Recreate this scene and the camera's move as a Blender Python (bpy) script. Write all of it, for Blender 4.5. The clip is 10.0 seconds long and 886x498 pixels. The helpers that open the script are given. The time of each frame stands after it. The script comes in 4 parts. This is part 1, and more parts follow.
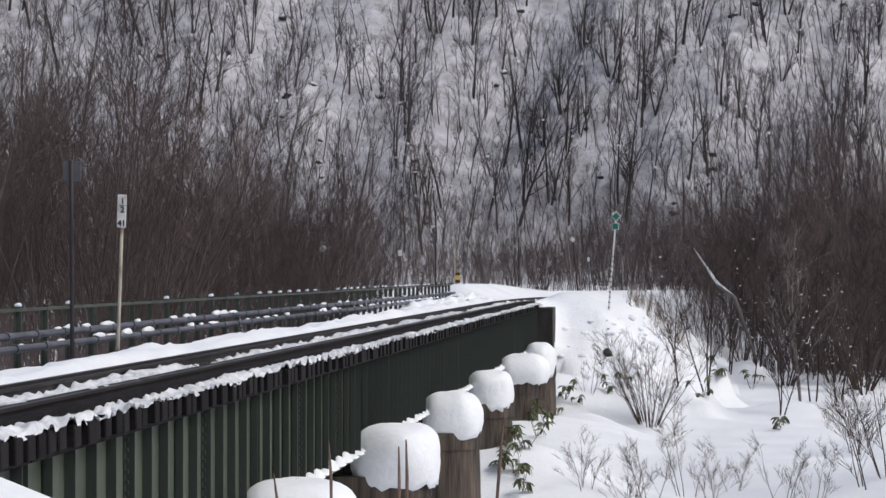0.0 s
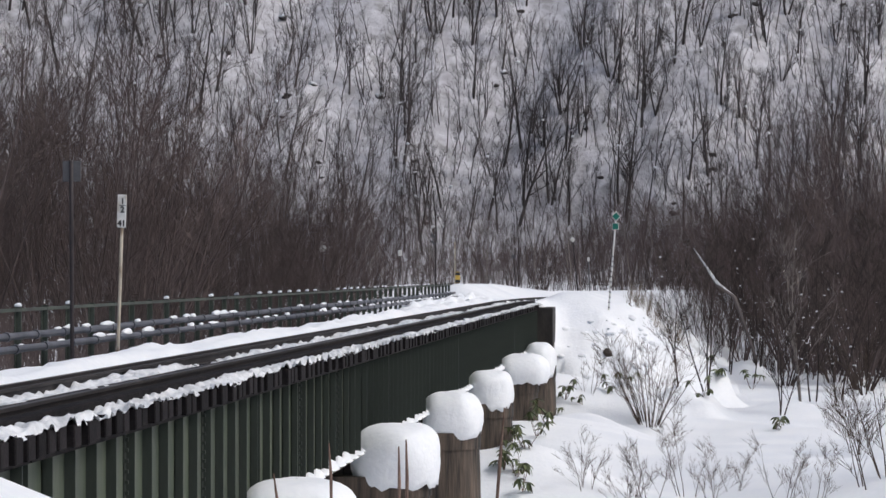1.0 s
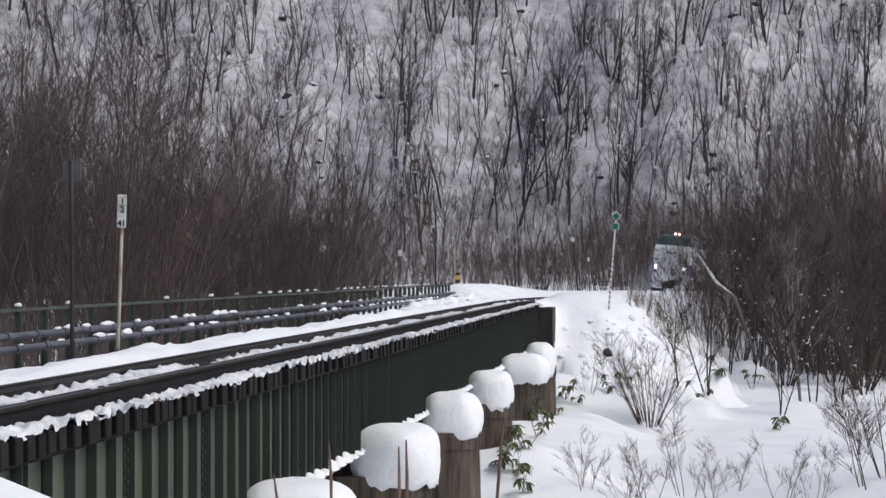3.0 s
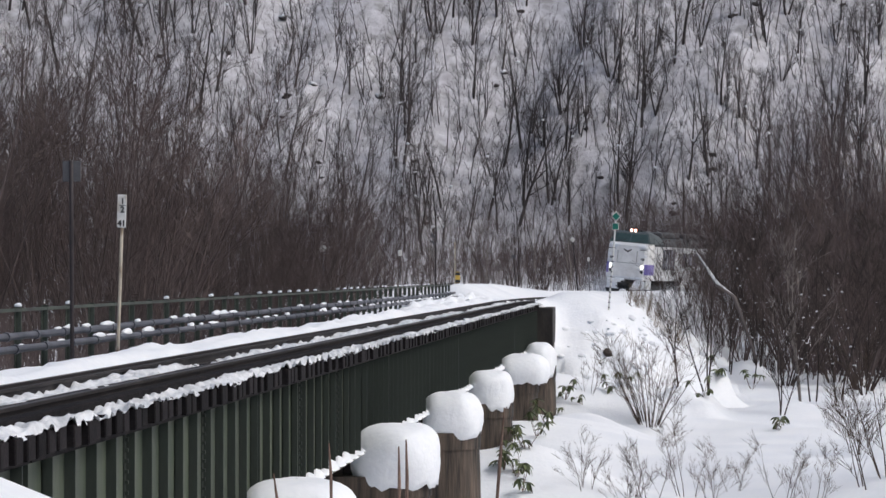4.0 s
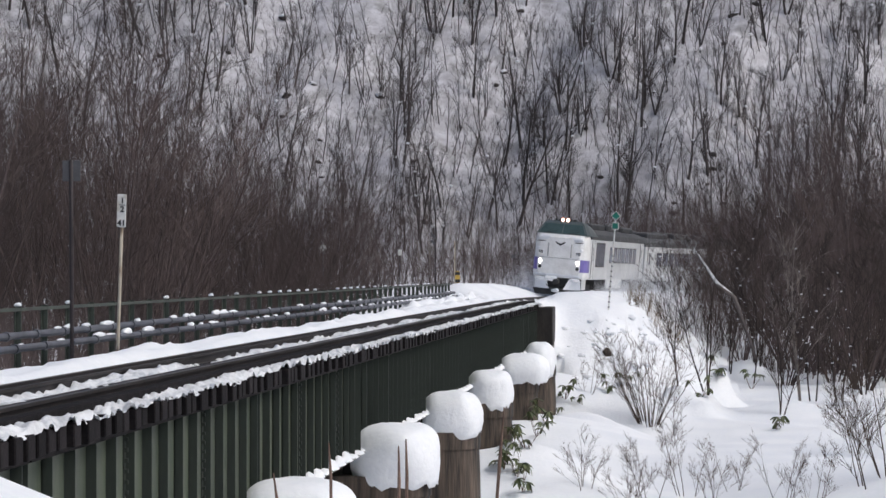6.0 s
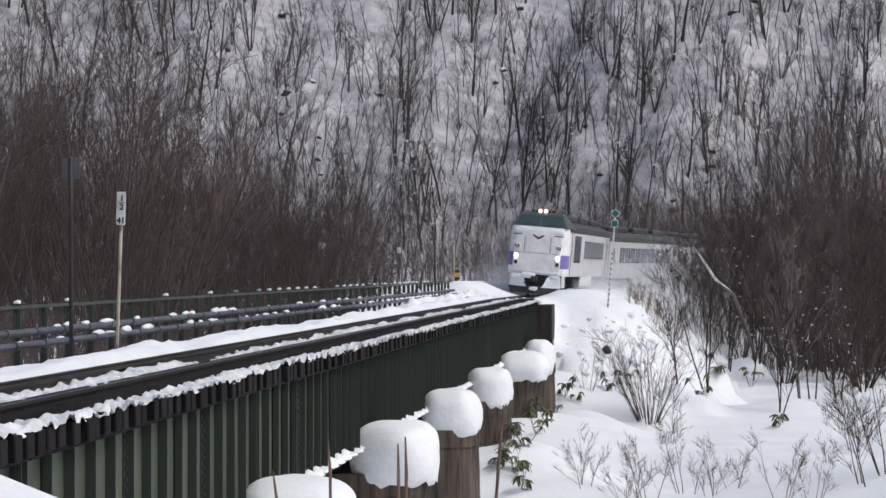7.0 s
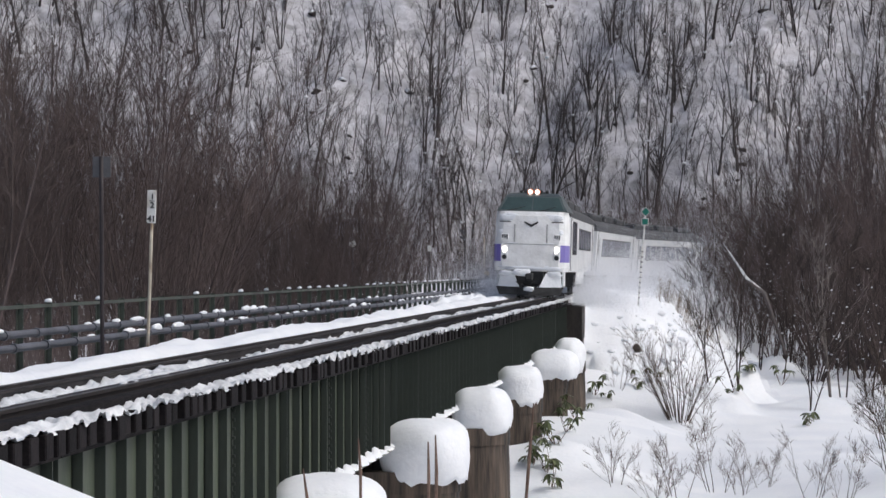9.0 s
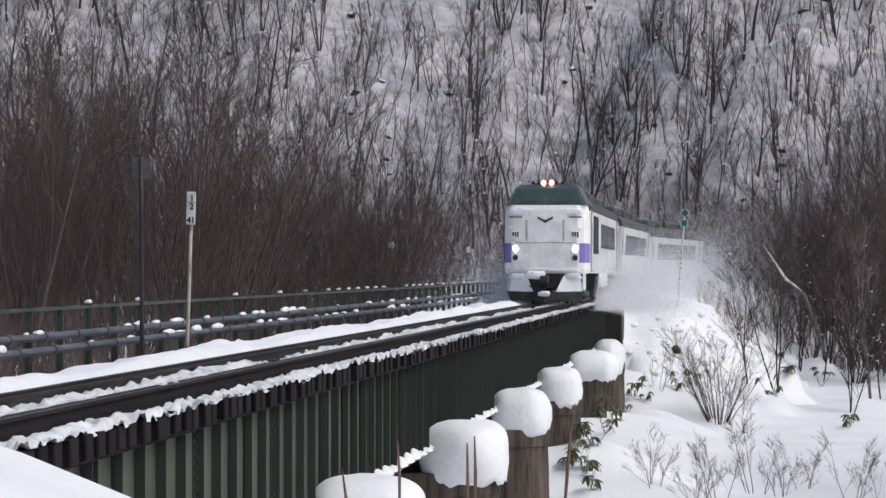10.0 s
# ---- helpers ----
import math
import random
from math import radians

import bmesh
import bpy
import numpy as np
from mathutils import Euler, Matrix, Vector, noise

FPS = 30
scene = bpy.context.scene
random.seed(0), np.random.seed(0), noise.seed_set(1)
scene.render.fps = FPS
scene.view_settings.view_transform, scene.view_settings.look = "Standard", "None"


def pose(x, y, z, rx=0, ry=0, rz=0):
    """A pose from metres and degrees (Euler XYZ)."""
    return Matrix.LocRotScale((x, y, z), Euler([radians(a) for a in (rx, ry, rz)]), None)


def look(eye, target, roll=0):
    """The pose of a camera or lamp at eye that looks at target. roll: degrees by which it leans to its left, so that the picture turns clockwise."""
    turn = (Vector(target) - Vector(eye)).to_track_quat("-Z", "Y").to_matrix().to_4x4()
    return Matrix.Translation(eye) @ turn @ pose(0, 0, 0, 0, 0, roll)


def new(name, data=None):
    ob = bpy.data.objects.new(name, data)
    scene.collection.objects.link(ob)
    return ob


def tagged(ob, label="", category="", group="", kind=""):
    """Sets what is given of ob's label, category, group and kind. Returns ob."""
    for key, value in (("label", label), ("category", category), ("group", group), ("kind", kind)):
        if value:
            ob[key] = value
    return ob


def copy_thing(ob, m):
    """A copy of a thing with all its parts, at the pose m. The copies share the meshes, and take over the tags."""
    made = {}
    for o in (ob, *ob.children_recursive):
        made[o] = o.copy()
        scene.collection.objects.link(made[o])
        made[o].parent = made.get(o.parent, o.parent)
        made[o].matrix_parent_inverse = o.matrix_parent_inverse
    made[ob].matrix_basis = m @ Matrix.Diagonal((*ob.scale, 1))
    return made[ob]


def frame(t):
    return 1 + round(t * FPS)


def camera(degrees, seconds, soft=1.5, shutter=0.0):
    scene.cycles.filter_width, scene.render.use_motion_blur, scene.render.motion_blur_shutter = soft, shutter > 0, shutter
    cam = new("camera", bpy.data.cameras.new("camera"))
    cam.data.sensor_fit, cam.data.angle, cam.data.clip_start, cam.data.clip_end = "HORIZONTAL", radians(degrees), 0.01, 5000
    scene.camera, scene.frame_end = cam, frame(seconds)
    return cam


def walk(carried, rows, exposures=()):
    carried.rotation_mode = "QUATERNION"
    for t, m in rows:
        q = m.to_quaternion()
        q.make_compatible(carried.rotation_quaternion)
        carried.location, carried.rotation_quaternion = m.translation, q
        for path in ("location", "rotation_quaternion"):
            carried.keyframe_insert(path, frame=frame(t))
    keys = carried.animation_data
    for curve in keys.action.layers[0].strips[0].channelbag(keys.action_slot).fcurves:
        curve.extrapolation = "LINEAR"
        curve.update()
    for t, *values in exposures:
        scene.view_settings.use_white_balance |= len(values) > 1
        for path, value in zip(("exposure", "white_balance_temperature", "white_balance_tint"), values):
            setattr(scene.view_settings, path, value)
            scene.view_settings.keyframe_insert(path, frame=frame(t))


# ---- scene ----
# x to the right, y along the view, z up; the rail heads on the bridge lie at z = LIFT.
F = 4230.0
EYE = (0.0, 0.0, 1.2)
cam = camera(2 * math.degrees(math.atan(784 / F)), 10.0, soft=1.5)


def aim(dx, dy):
    """The tripod head: the picture shifted by dx, dy from its first framing."""
    yaw = math.degrees(math.atan(dx / F))
    pitch = math.degrees(math.atan((41 + dy) / F))
    return pose(*EYE, 90 + pitch, 0, yaw)


walk(cam, [(t, aim(dx, dy)) for t, dx, dy in (
    (0, 0, 0), (2.5, 0, 0), (5.0, 0, 0), (5.7, 0, 0), (6.4, -1.0, -2.5), (7.0, -1.3, -4.8), (7.5, 0, -7.6), (8.0, 4.7, -10.6),
    (8.5, 7.8, -13.8), (8.7, 18, -12), (9.0, 52, -8), (9.3, 87, -10), (9.5, 98, -11.6), (10.0, 121, -5.7))],
    exposures=[(0, -0.22), (10, -0.22)])

# ---- light ----
SUN_ELEVATION, SUN_AZIMUTH = radians(52), radians(108)
world = bpy.data.worlds.new("overcast_sky")
scene.world = world
world.use_nodes = True
wn = world.node_tree.nodes
sky = wn.new("ShaderNodeTexSky")
sky.sky_type, sky.sun_disc = "NISHITA", False
sky.sun_elevation, sky.sun_rotation = SUN_ELEVATION, SUN_AZIMUTH
sky.air_density, sky.dust_density, sky.ozone_density = 1.0, 5.0, 1.0
world.node_tree.links.new(sky.outputs[0], wn["Background"].inputs[0])
wn["Background"].inputs[1].default_value = 0.12
sun = new("sun", bpy.data.lights.new("sun", "SUN"))
sun.data.energy, sun.data.angle, sun.data.color = 1.4, radians(25), (0.86, 0.94, 1.0)
sun.matrix_world = look((0, 0, 50), Vector((0, 0, 50)) - Vector((
    math.sin(SUN_AZIMUTH) * math.cos(SUN_ELEVATION), math.cos(SUN_AZIMUTH) * math.cos(SUN_ELEVATION), math.sin(SUN_ELEVATION))))

# ---- materials ----


def material(name, low, high, rough=0.8, scale=5.0, fine=60.0, bump=0.3, metal=0.0, stretch=(1, 1, 1), stain=None, vary=0.0, depth=0.02, spec=0.5):
    """A surface of two mottled colours at two scales, with relief; stain: a third colour in patches; vary: brightness from piece to piece."""
    m = bpy.data.materials.new(name)
    m.use_nodes = True
    n, l = m.node_tree.nodes, m.node_tree.links
    b = n["Principled BSDF"]
    b.inputs["Roughness"].default_value, b.inputs["Metallic"].default_value = rough, metal
    b.inputs["Specular IOR Level"].default_value = spec
    co, mp = n.new("ShaderNodeTexCoord"), n.new("ShaderNodeMapping")
    mp.inputs["Scale"].default_value = stretch
    l.new(co.outputs["Object"], mp.inputs["Vector"])
    a, c = n.new("ShaderNodeTexNoise"), n.new("ShaderNodeTexNoise")
    for t, s, d in ((a, scale, 4), (c, fine, 3)):
        t.inputs["Scale"].default_value, t.inputs["Detail"].default_value = s, d
        l.new(mp.outputs[0], t.inputs["Vector"])
    add = n.new("ShaderNodeMath")
    add.operation, add.inputs[1].default_value = "MULTIPLY_ADD", 0.4
    l.new(c.outputs[0], add.inputs[0])
    l.new(a.outputs[0], add.inputs[2])
    ramp = n.new("ShaderNodeValToRGB")
    ramp.color_ramp.elements[0].position, ramp.color_ramp.elements[1].position = 0.5, 0.9
    ramp.color_ramp.elements[0].color, ramp.color_ramp.elements[1].color = (*low, 1), (*high, 1)
    l.new(add.outputs[0], ramp.inputs[0])
    out = ramp.outputs[0]
    if stain:
        p, r, mix = n.new("ShaderNodeTexNoise"), n.new("ShaderNodeValToRGB"), n.new("ShaderNodeMixRGB")
        p.inputs["Scale"].default_value, p.inputs["Detail"].default_value = scale * 0.6, 6
        l.new(mp.outputs[0], p.inputs["Vector"])
        r.color_ramp.elements[0].position, r.color_ramp.elements[1].position = 0.52, 0.66
        l.new(p.outputs[0], r.inputs[0])
        l.new(r.outputs[0], mix.inputs[0])
        l.new(out, mix.inputs[1])
        mix.inputs[2].default_value = (*stain, 1)
        out = mix.outputs[0]
    if vary:
        info, mr, mul = n.new("ShaderNodeObjectInfo"), n.new("ShaderNodeMapRange"), n.new("ShaderNodeMixRGB")
        mr.inputs["To Min"].default_value, mr.inputs["To Max"].default_value = 1 - vary, 1 + vary
        l.new(info.outputs["Random"], mr.inputs["Value"])
        mul.blend_type, mul.inputs[0].default_value = "MULTIPLY", 1.0
        l.new(out, mul.inputs[1])
        l.new(mr.outputs[0], mul.inputs[2])
        out = mul.outputs[0]
    l.new(out, b.inputs["Base Color"])
    if bump:
        bp = n.new("ShaderNodeBump")
        bp.inputs["Strength"].default_value, bp.inputs["Distance"].default_value = bump, depth
        l.new(add.outputs[0], bp.inputs["Height"])
        l.new(bp.outputs[0], b.inputs["Normal"])
    return m


def glowing(name, colour, strength):
    m = bpy.data.materials.new(name)
    m.use_nodes = True
    b = m.node_tree.nodes["Principled BSDF"]
    b.inputs["Base Color"].default_value = (*colour, 1)
    b.inputs["Emission Color"].default_value = (*colour, 1)
    b.inputs["Emission Strength"].default_value = strength
    return m


SNOW = material("snow", (0.80, 0.82, 0.86), (0.90, 0.91, 0.93), 0.7, 0.5, 9, 0.35, depth=0.12)
# darker than SNOW: the wooded slope's shade put into the colour, mottled with debris
SNOW_HILL_SHADED = material("hill_snow_shaded", (0.44, 0.43, 0.455), (0.70, 0.69, 0.725), 0.85, 0.8, 6, 0.8, depth=0.3, stain=(0.36, 0.35, 0.36))
SNOW_DIRTY = material("track_snow", (0.50, 0.51, 0.53), (0.80, 0.81, 0.83), 0.7, 3, 30, 0.6, depth=0.05)
GREEN = material("girder_green", (0.042, 0.056, 0.038), (0.086, 0.102, 0.069), 0.6, 1.2, 20, 0.2, stretch=(1, 1, 0.25), stain=(0.05, 0.06, 0.045))
# girder green darkened: shade on the stiffeners' near sides put into the colour
GREEN_SHADED = material("stiffener_green_shaded", (0.018, 0.026, 0.022), (0.04, 0.055, 0.042), 0.6, 1.2, 20, 0.2, stretch=(1, 1, 0.25), stain=(0.02, 0.02, 0.018))
TIE = material("tie_wood", (0.006, 0.005, 0.006), (0.020, 0.017, 0.018), 0.85, 4, 40, 0.6, vary=0.4, spec=0.12)
STEEL = material("rail_steel", (0.014, 0.011, 0.011), (0.04, 0.033, 0.032), 0.65, 2, 40, 0.2, metal=0.3)
RAILHEAD = material("rail_head", (0.07, 0.065, 0.065), (0.14, 0.13, 0.13), 0.45, 2, 40, 0.05, metal=1.0)
CONCRETE = material("pier_concrete", (0.022, 0.018, 0.016), (0.15, 0.112, 0.085), 0.85, 4.5, 22, 0.9, stretch=(1, 1, 0.09), stain=(0.03, 0.027, 0.025), depth=0.05)
BARK_HILL = material("bark_grey", (0.050, 0.043, 0.042), (0.105, 0.09, 0.088), 0.9, 0.6, 6, 0, vary=0.4, spec=0.2)
BARK_DARK = material("bark_dark", (0.030, 0.024, 0.022), (0.075, 0.058, 0.052), 0.9, 0.8, 8, 0, vary=0.3, spec=0.15)
BARK_BROWN = material("twig_brown", (0.070, 0.053, 0.050), (0.135, 0.106, 0.10), 0.9, 0.6, 6, 0, vary=0.3, spec=0.2)
BUSH_BROWN = material("bush_brown", (0.05, 0.036, 0.028), (0.11, 0.08, 0.062), 0.9, 0.8, 8, 0, vary=0.3, spec=0.15)
BARK_PALE = material("bark_pale", (0.12, 0.10, 0.09), (0.27, 0.235, 0.215), 0.9, 0.8, 8, 0, vary=0.4)
# much darker than CONCRETE, mottled evenly all over
CONCRETE_DARK = material("abutment_concrete", (0.016, 0.014, 0.013), (0.06, 0.05, 0.044), 0.85, 1.5, 14, 0.8, stretch=(1, 1, 0.3), depth=0.05)
RAIL_GREEN = material("railing_green", (0.035, 0.045, 0.036), (0.075, 0.09, 0.07), 0.6, 2, 30, 0.2, stain=(0.03, 0.03, 0.026))
PIPE = material("pipe_grey", (0.06, 0.065, 0.078), (0.12, 0.125, 0.15), 0.5, 2, 30, 0.1)

# ---- building helpers ----


def mesh_of(name, verts, faces, mat, smooth=False):
    me = bpy.data.meshes.new(name)
    me.from_pydata([tuple(v) for v in verts], [], faces)
    me.materials.append(mat)
    if smooth:
        me.polygons.foreach_set("use_smooth", [True] * len(me.polygons))
    me.update()
    return me


def child(name, me, parent, label=""):
    ob = new(name, me)
    ob.parent = parent
    return tagged(ob, label)


def part(name, bm, mat, parent, label="", smooth=False):
    me = bpy.data.meshes.new(name)
    bm.to_mesh(me)
    bm.free()
    me.materials.append(mat)
    if smooth:
        me.polygons.foreach_set("use_smooth", [True] * len(me.polygons))
    return child(name, me, parent, label)


def thing(name, label, category, group="", m=None):
    ob = new(name)
    if m is not None:
        ob.matrix_world = m
    return tagged(ob, label, category, group)


def box(bm, x0, x1, y0, y1, z0, z1, bevel=0.0):
    g = bmesh.ops.create_cube(bm, size=1)["verts"]
    for v in g:
        v.co = Vector((x0 + (v.co.x + 0.5) * (x1 - x0), y0 + (v.co.y + 0.5) * (y1 - y0), z0 + (v.co.z + 0.5) * (z1 - z0)))
    if bevel:
        bmesh.ops.bevel(bm, geom=list({e for v in g for e in v.link_edges}), offset=bevel, segments=1, affect="EDGES")


def boxes(*many):
    bm = bmesh.new()
    for b in many:
        box(bm, *b)
    return bm


class Tubes:
    """Tapered tubes gathered in one list of points and faces."""

    def __init__(self):
        self.v, self.f = [], []

    def add(self, pts, radii, sides=4):
        first = len(self.v)
        for k, p in enumerate(pts):
            d = (pts[min(k + 1, len(pts) - 1)] - pts[max(k - 1, 0)]).normalized()
            u = d.cross(Vector((0.31, 0.95, 0.05))).normalized()
            w = d.cross(u)
            for s in range(sides):
                a = 2 * math.pi * s / sides
                self.v.append(p + (u * math.cos(a) + w * math.sin(a)) * radii[k])
        for k in range(len(pts) - 1):
            for s in range(sides):
                a, b = first + k * sides + s, first + k * sides + (s + 1) % sides
                self.f.append((a, b, b + sides, a + sides))
        if sides > 3:
            self.f.append(tuple(first + (len(pts) - 1) * sides + s for s in range(sides)))
            self.f.append(tuple(first + s for s in reversed(range(sides))))


    def cone(self, p, q, r):
        """A straight twig that runs to a point."""
        first = len(self.v)
        d = (q - p).normalized()
        u = d.cross(Vector((0.31, 0.95, 0.05))).normalized()
        w = d.cross(u)
        self.v += [p + u * r, p - u * (r * 0.5) + w * (r * 0.87), p - u * (r * 0.5) - w * (r * 0.87), q]
        self.f += [(first, first + 1, first + 3), (first + 1, first + 2, first + 3), (first + 2, first, first + 3)]

    def spray(self, rng, p, way, length, r, side=3):
        """A twig with a few finer ones forking off it."""
        d = way.normalized()
        q = p + d * length
        self.cone(p, q, r)
        for _ in range(side):
            f = rng.uniform(0.15, 0.75)
            w = d + Vector((rng.uniform(-1, 1), rng.uniform(-1, 1), rng.uniform(-0.5, 1.0))) * 0.75
            a = p.lerp(q, f)
            self.cone(a, a + w.normalized() * length * rng.uniform(0.35, 0.75), r * 0.75)


def limb(rng, start, way, length, bend, segs, up=0.0):
    pts, p, d = [start.copy()], start.copy(), way.normalized()
    for _ in range(segs):
        d = (d + Vector((rng.uniform(-bend, bend), rng.uniform(-bend, bend), rng.uniform(-bend, bend) * 0.6 + up))).normalized()
        p = p + d * (length / segs)
        pts.append(p)
    return pts


def along(pts, f):
    k = min(int(f * (len(pts) - 1)), len(pts) - 2)
    r = f * (len(pts) - 1) - k
    return pts[k].lerp(pts[k + 1], r), (pts[k + 1] - pts[k]).normalized()


def tree_meshes(seed, height, stems, spread, limbs, twigs, thick, mat, twig_mat, low=0.3, up=0.12, twig_len=1.0, lean=0.1):
    """Trunk and crown of a bare tree: stems, limbs off the stems, twigs off the limbs."""
    rng = random.Random(seed)
    trunks, crown = [], Tubes()
    for s in range(stems):
        a = rng.uniform(0, 6.28)
        out = spread * rng.uniform(0.5, 1) if stems > 1 else lean * rng.uniform(0.3, 1)
        h = height * (rng.uniform(0.7, 1) if stems > 1 else 1)
        st = limb(rng, Vector((math.cos(a) * 0.12 * (stems > 1), math.sin(a) * 0.12 * (stems > 1), -0.25)),
                  Vector((math.cos(a) * out, math.sin(a) * out, 1)), h, 0.10, 7, 0.03)
        trunk = Tubes()
        trunks.append(trunk)
        trunk.add(st, [thick * (1 - 0.87 * k / 7) for k in range(8)], 5)
        for _ in range(limbs):
            f = rng.uniform(low, 0.97)
            p, d = along(st, f)
            b = rng.uniform(0, 6.28)
            ln = h * (0.42 * (1 - f) + 0.13) * rng.uniform(0.6, 1.2)
            way = Vector((math.cos(b), math.sin(b), 0)) * rng.uniform(0.45, 1.0) + d * rng.uniform(0.7, 1.3)
            br = limb(rng, p, way, ln, 0.2, 4, up)
            r = thick * (1 - 0.87 * f) * 0.4
            crown.add(br, [r, r * 0.75, r * 0.55, r * 0.4, r * 0.22], 4)
            for _ in range(twigs):
                g = rng.uniform(0.15, 1)
                q, e = along(br, g)
                c = rng.uniform(0, 6.28)
                wy = e + Vector((math.cos(c), math.sin(c), rng.uniform(-0.2, 0.7))) * rng.uniform(0.4, 0.9)
                tl = twig_len * rng.uniform(0.4, 1.1)
                rr = max(r * 0.3, min(0.008, thick * 0.35))
                crown.spray(rng, q, wy, tl, rr)
    return [mesh_of("trunk", t.v, t.f, mat) for t in trunks] + [mesh_of("crown", crown.v, crown.f, twig_mat)]


def plant(meshes, name, label, category, group, m):
    t = thing(name, label, category, group, m)
    for me in meshes[:-1]:
        child("trunk", me, t)
    child("crown", meshes[-1], t)
    return t


# ---- the line of the track ----
LIFT = 0.04
BX, SLOPE = -6.2, 0.0924            # the bridge's centre line: x = BX + SLOPE * y
CURVE_Y, RADIUS, EASE = 95.0, 170.0, 35.0
LEN_Y = math.hypot(1, SLOPE)
TH = math.atan(SLOPE)               # heading off the y axis
BRIDGE_FROM, BRIDGE_TO = 14.0, 99.0
# past CURVE_Y the line eases into a curve to the right: points every half metre
ARC = [(BX + SLOPE * CURVE_Y, CURVE_Y, TH)]
for k in range(800):
    ax, ay, ah = ARC[-1]
    ah += 0.5 * min(1, k * 0.5 / EASE) / RADIUS
    ARC.append((ax + math.sin(ah) * 0.5, ay + math.cos(ah) * 0.5, ah))


def track(s):
    """Centre of the track at s metres of track past y = 0: x, y, z, heading (from y towards x), cant."""
    u = s - CURVE_Y * LEN_Y
    if u <= 0:
        return BX + s * math.sin(TH), s * math.cos(TH), LIFT, TH, 0.0
    k = min(int(u * 2), 799)
    q = u * 2 - k
    x, y, h = (a + (c - a) * q for a, c in zip(ARC[k], ARC[k + 1]))
    return x, y, LIFT - 0.006 * u, h, radians(5.0) * min(1.0, u / 20)


TO_BRIDGE = pose(BX, 0, LIFT, 0, 0, -math.degrees(TH))   # bridge space: x across to the right, y along, z up

# ---- ground ----
TRACK_POINTS = np.array([track(s)[:3] for s in np.arange(60, 300, 2.0)])


def smooth(a, b, x):
    t = np.clip((x - a) / (b - a), 0, 1)
    return t * t * (3 - 2 * t)


def bumps(x, y, seed, waves):
    """Sums of slanted sines, an uneven field for arrays."""
    r, out = np.random.RandomState(seed), 0
    for length, high in waves:
        for _ in range(5):
            a, ph = r.uniform(0, 6.28), r.uniform(0, 6.28)
            k = 6.28 / (length * r.uniform(0.7, 1.4))
            out = out + high / 2.2 * np.sin(k * (x * math.cos(a) + y * math.sin(a)) + ph)
    return out


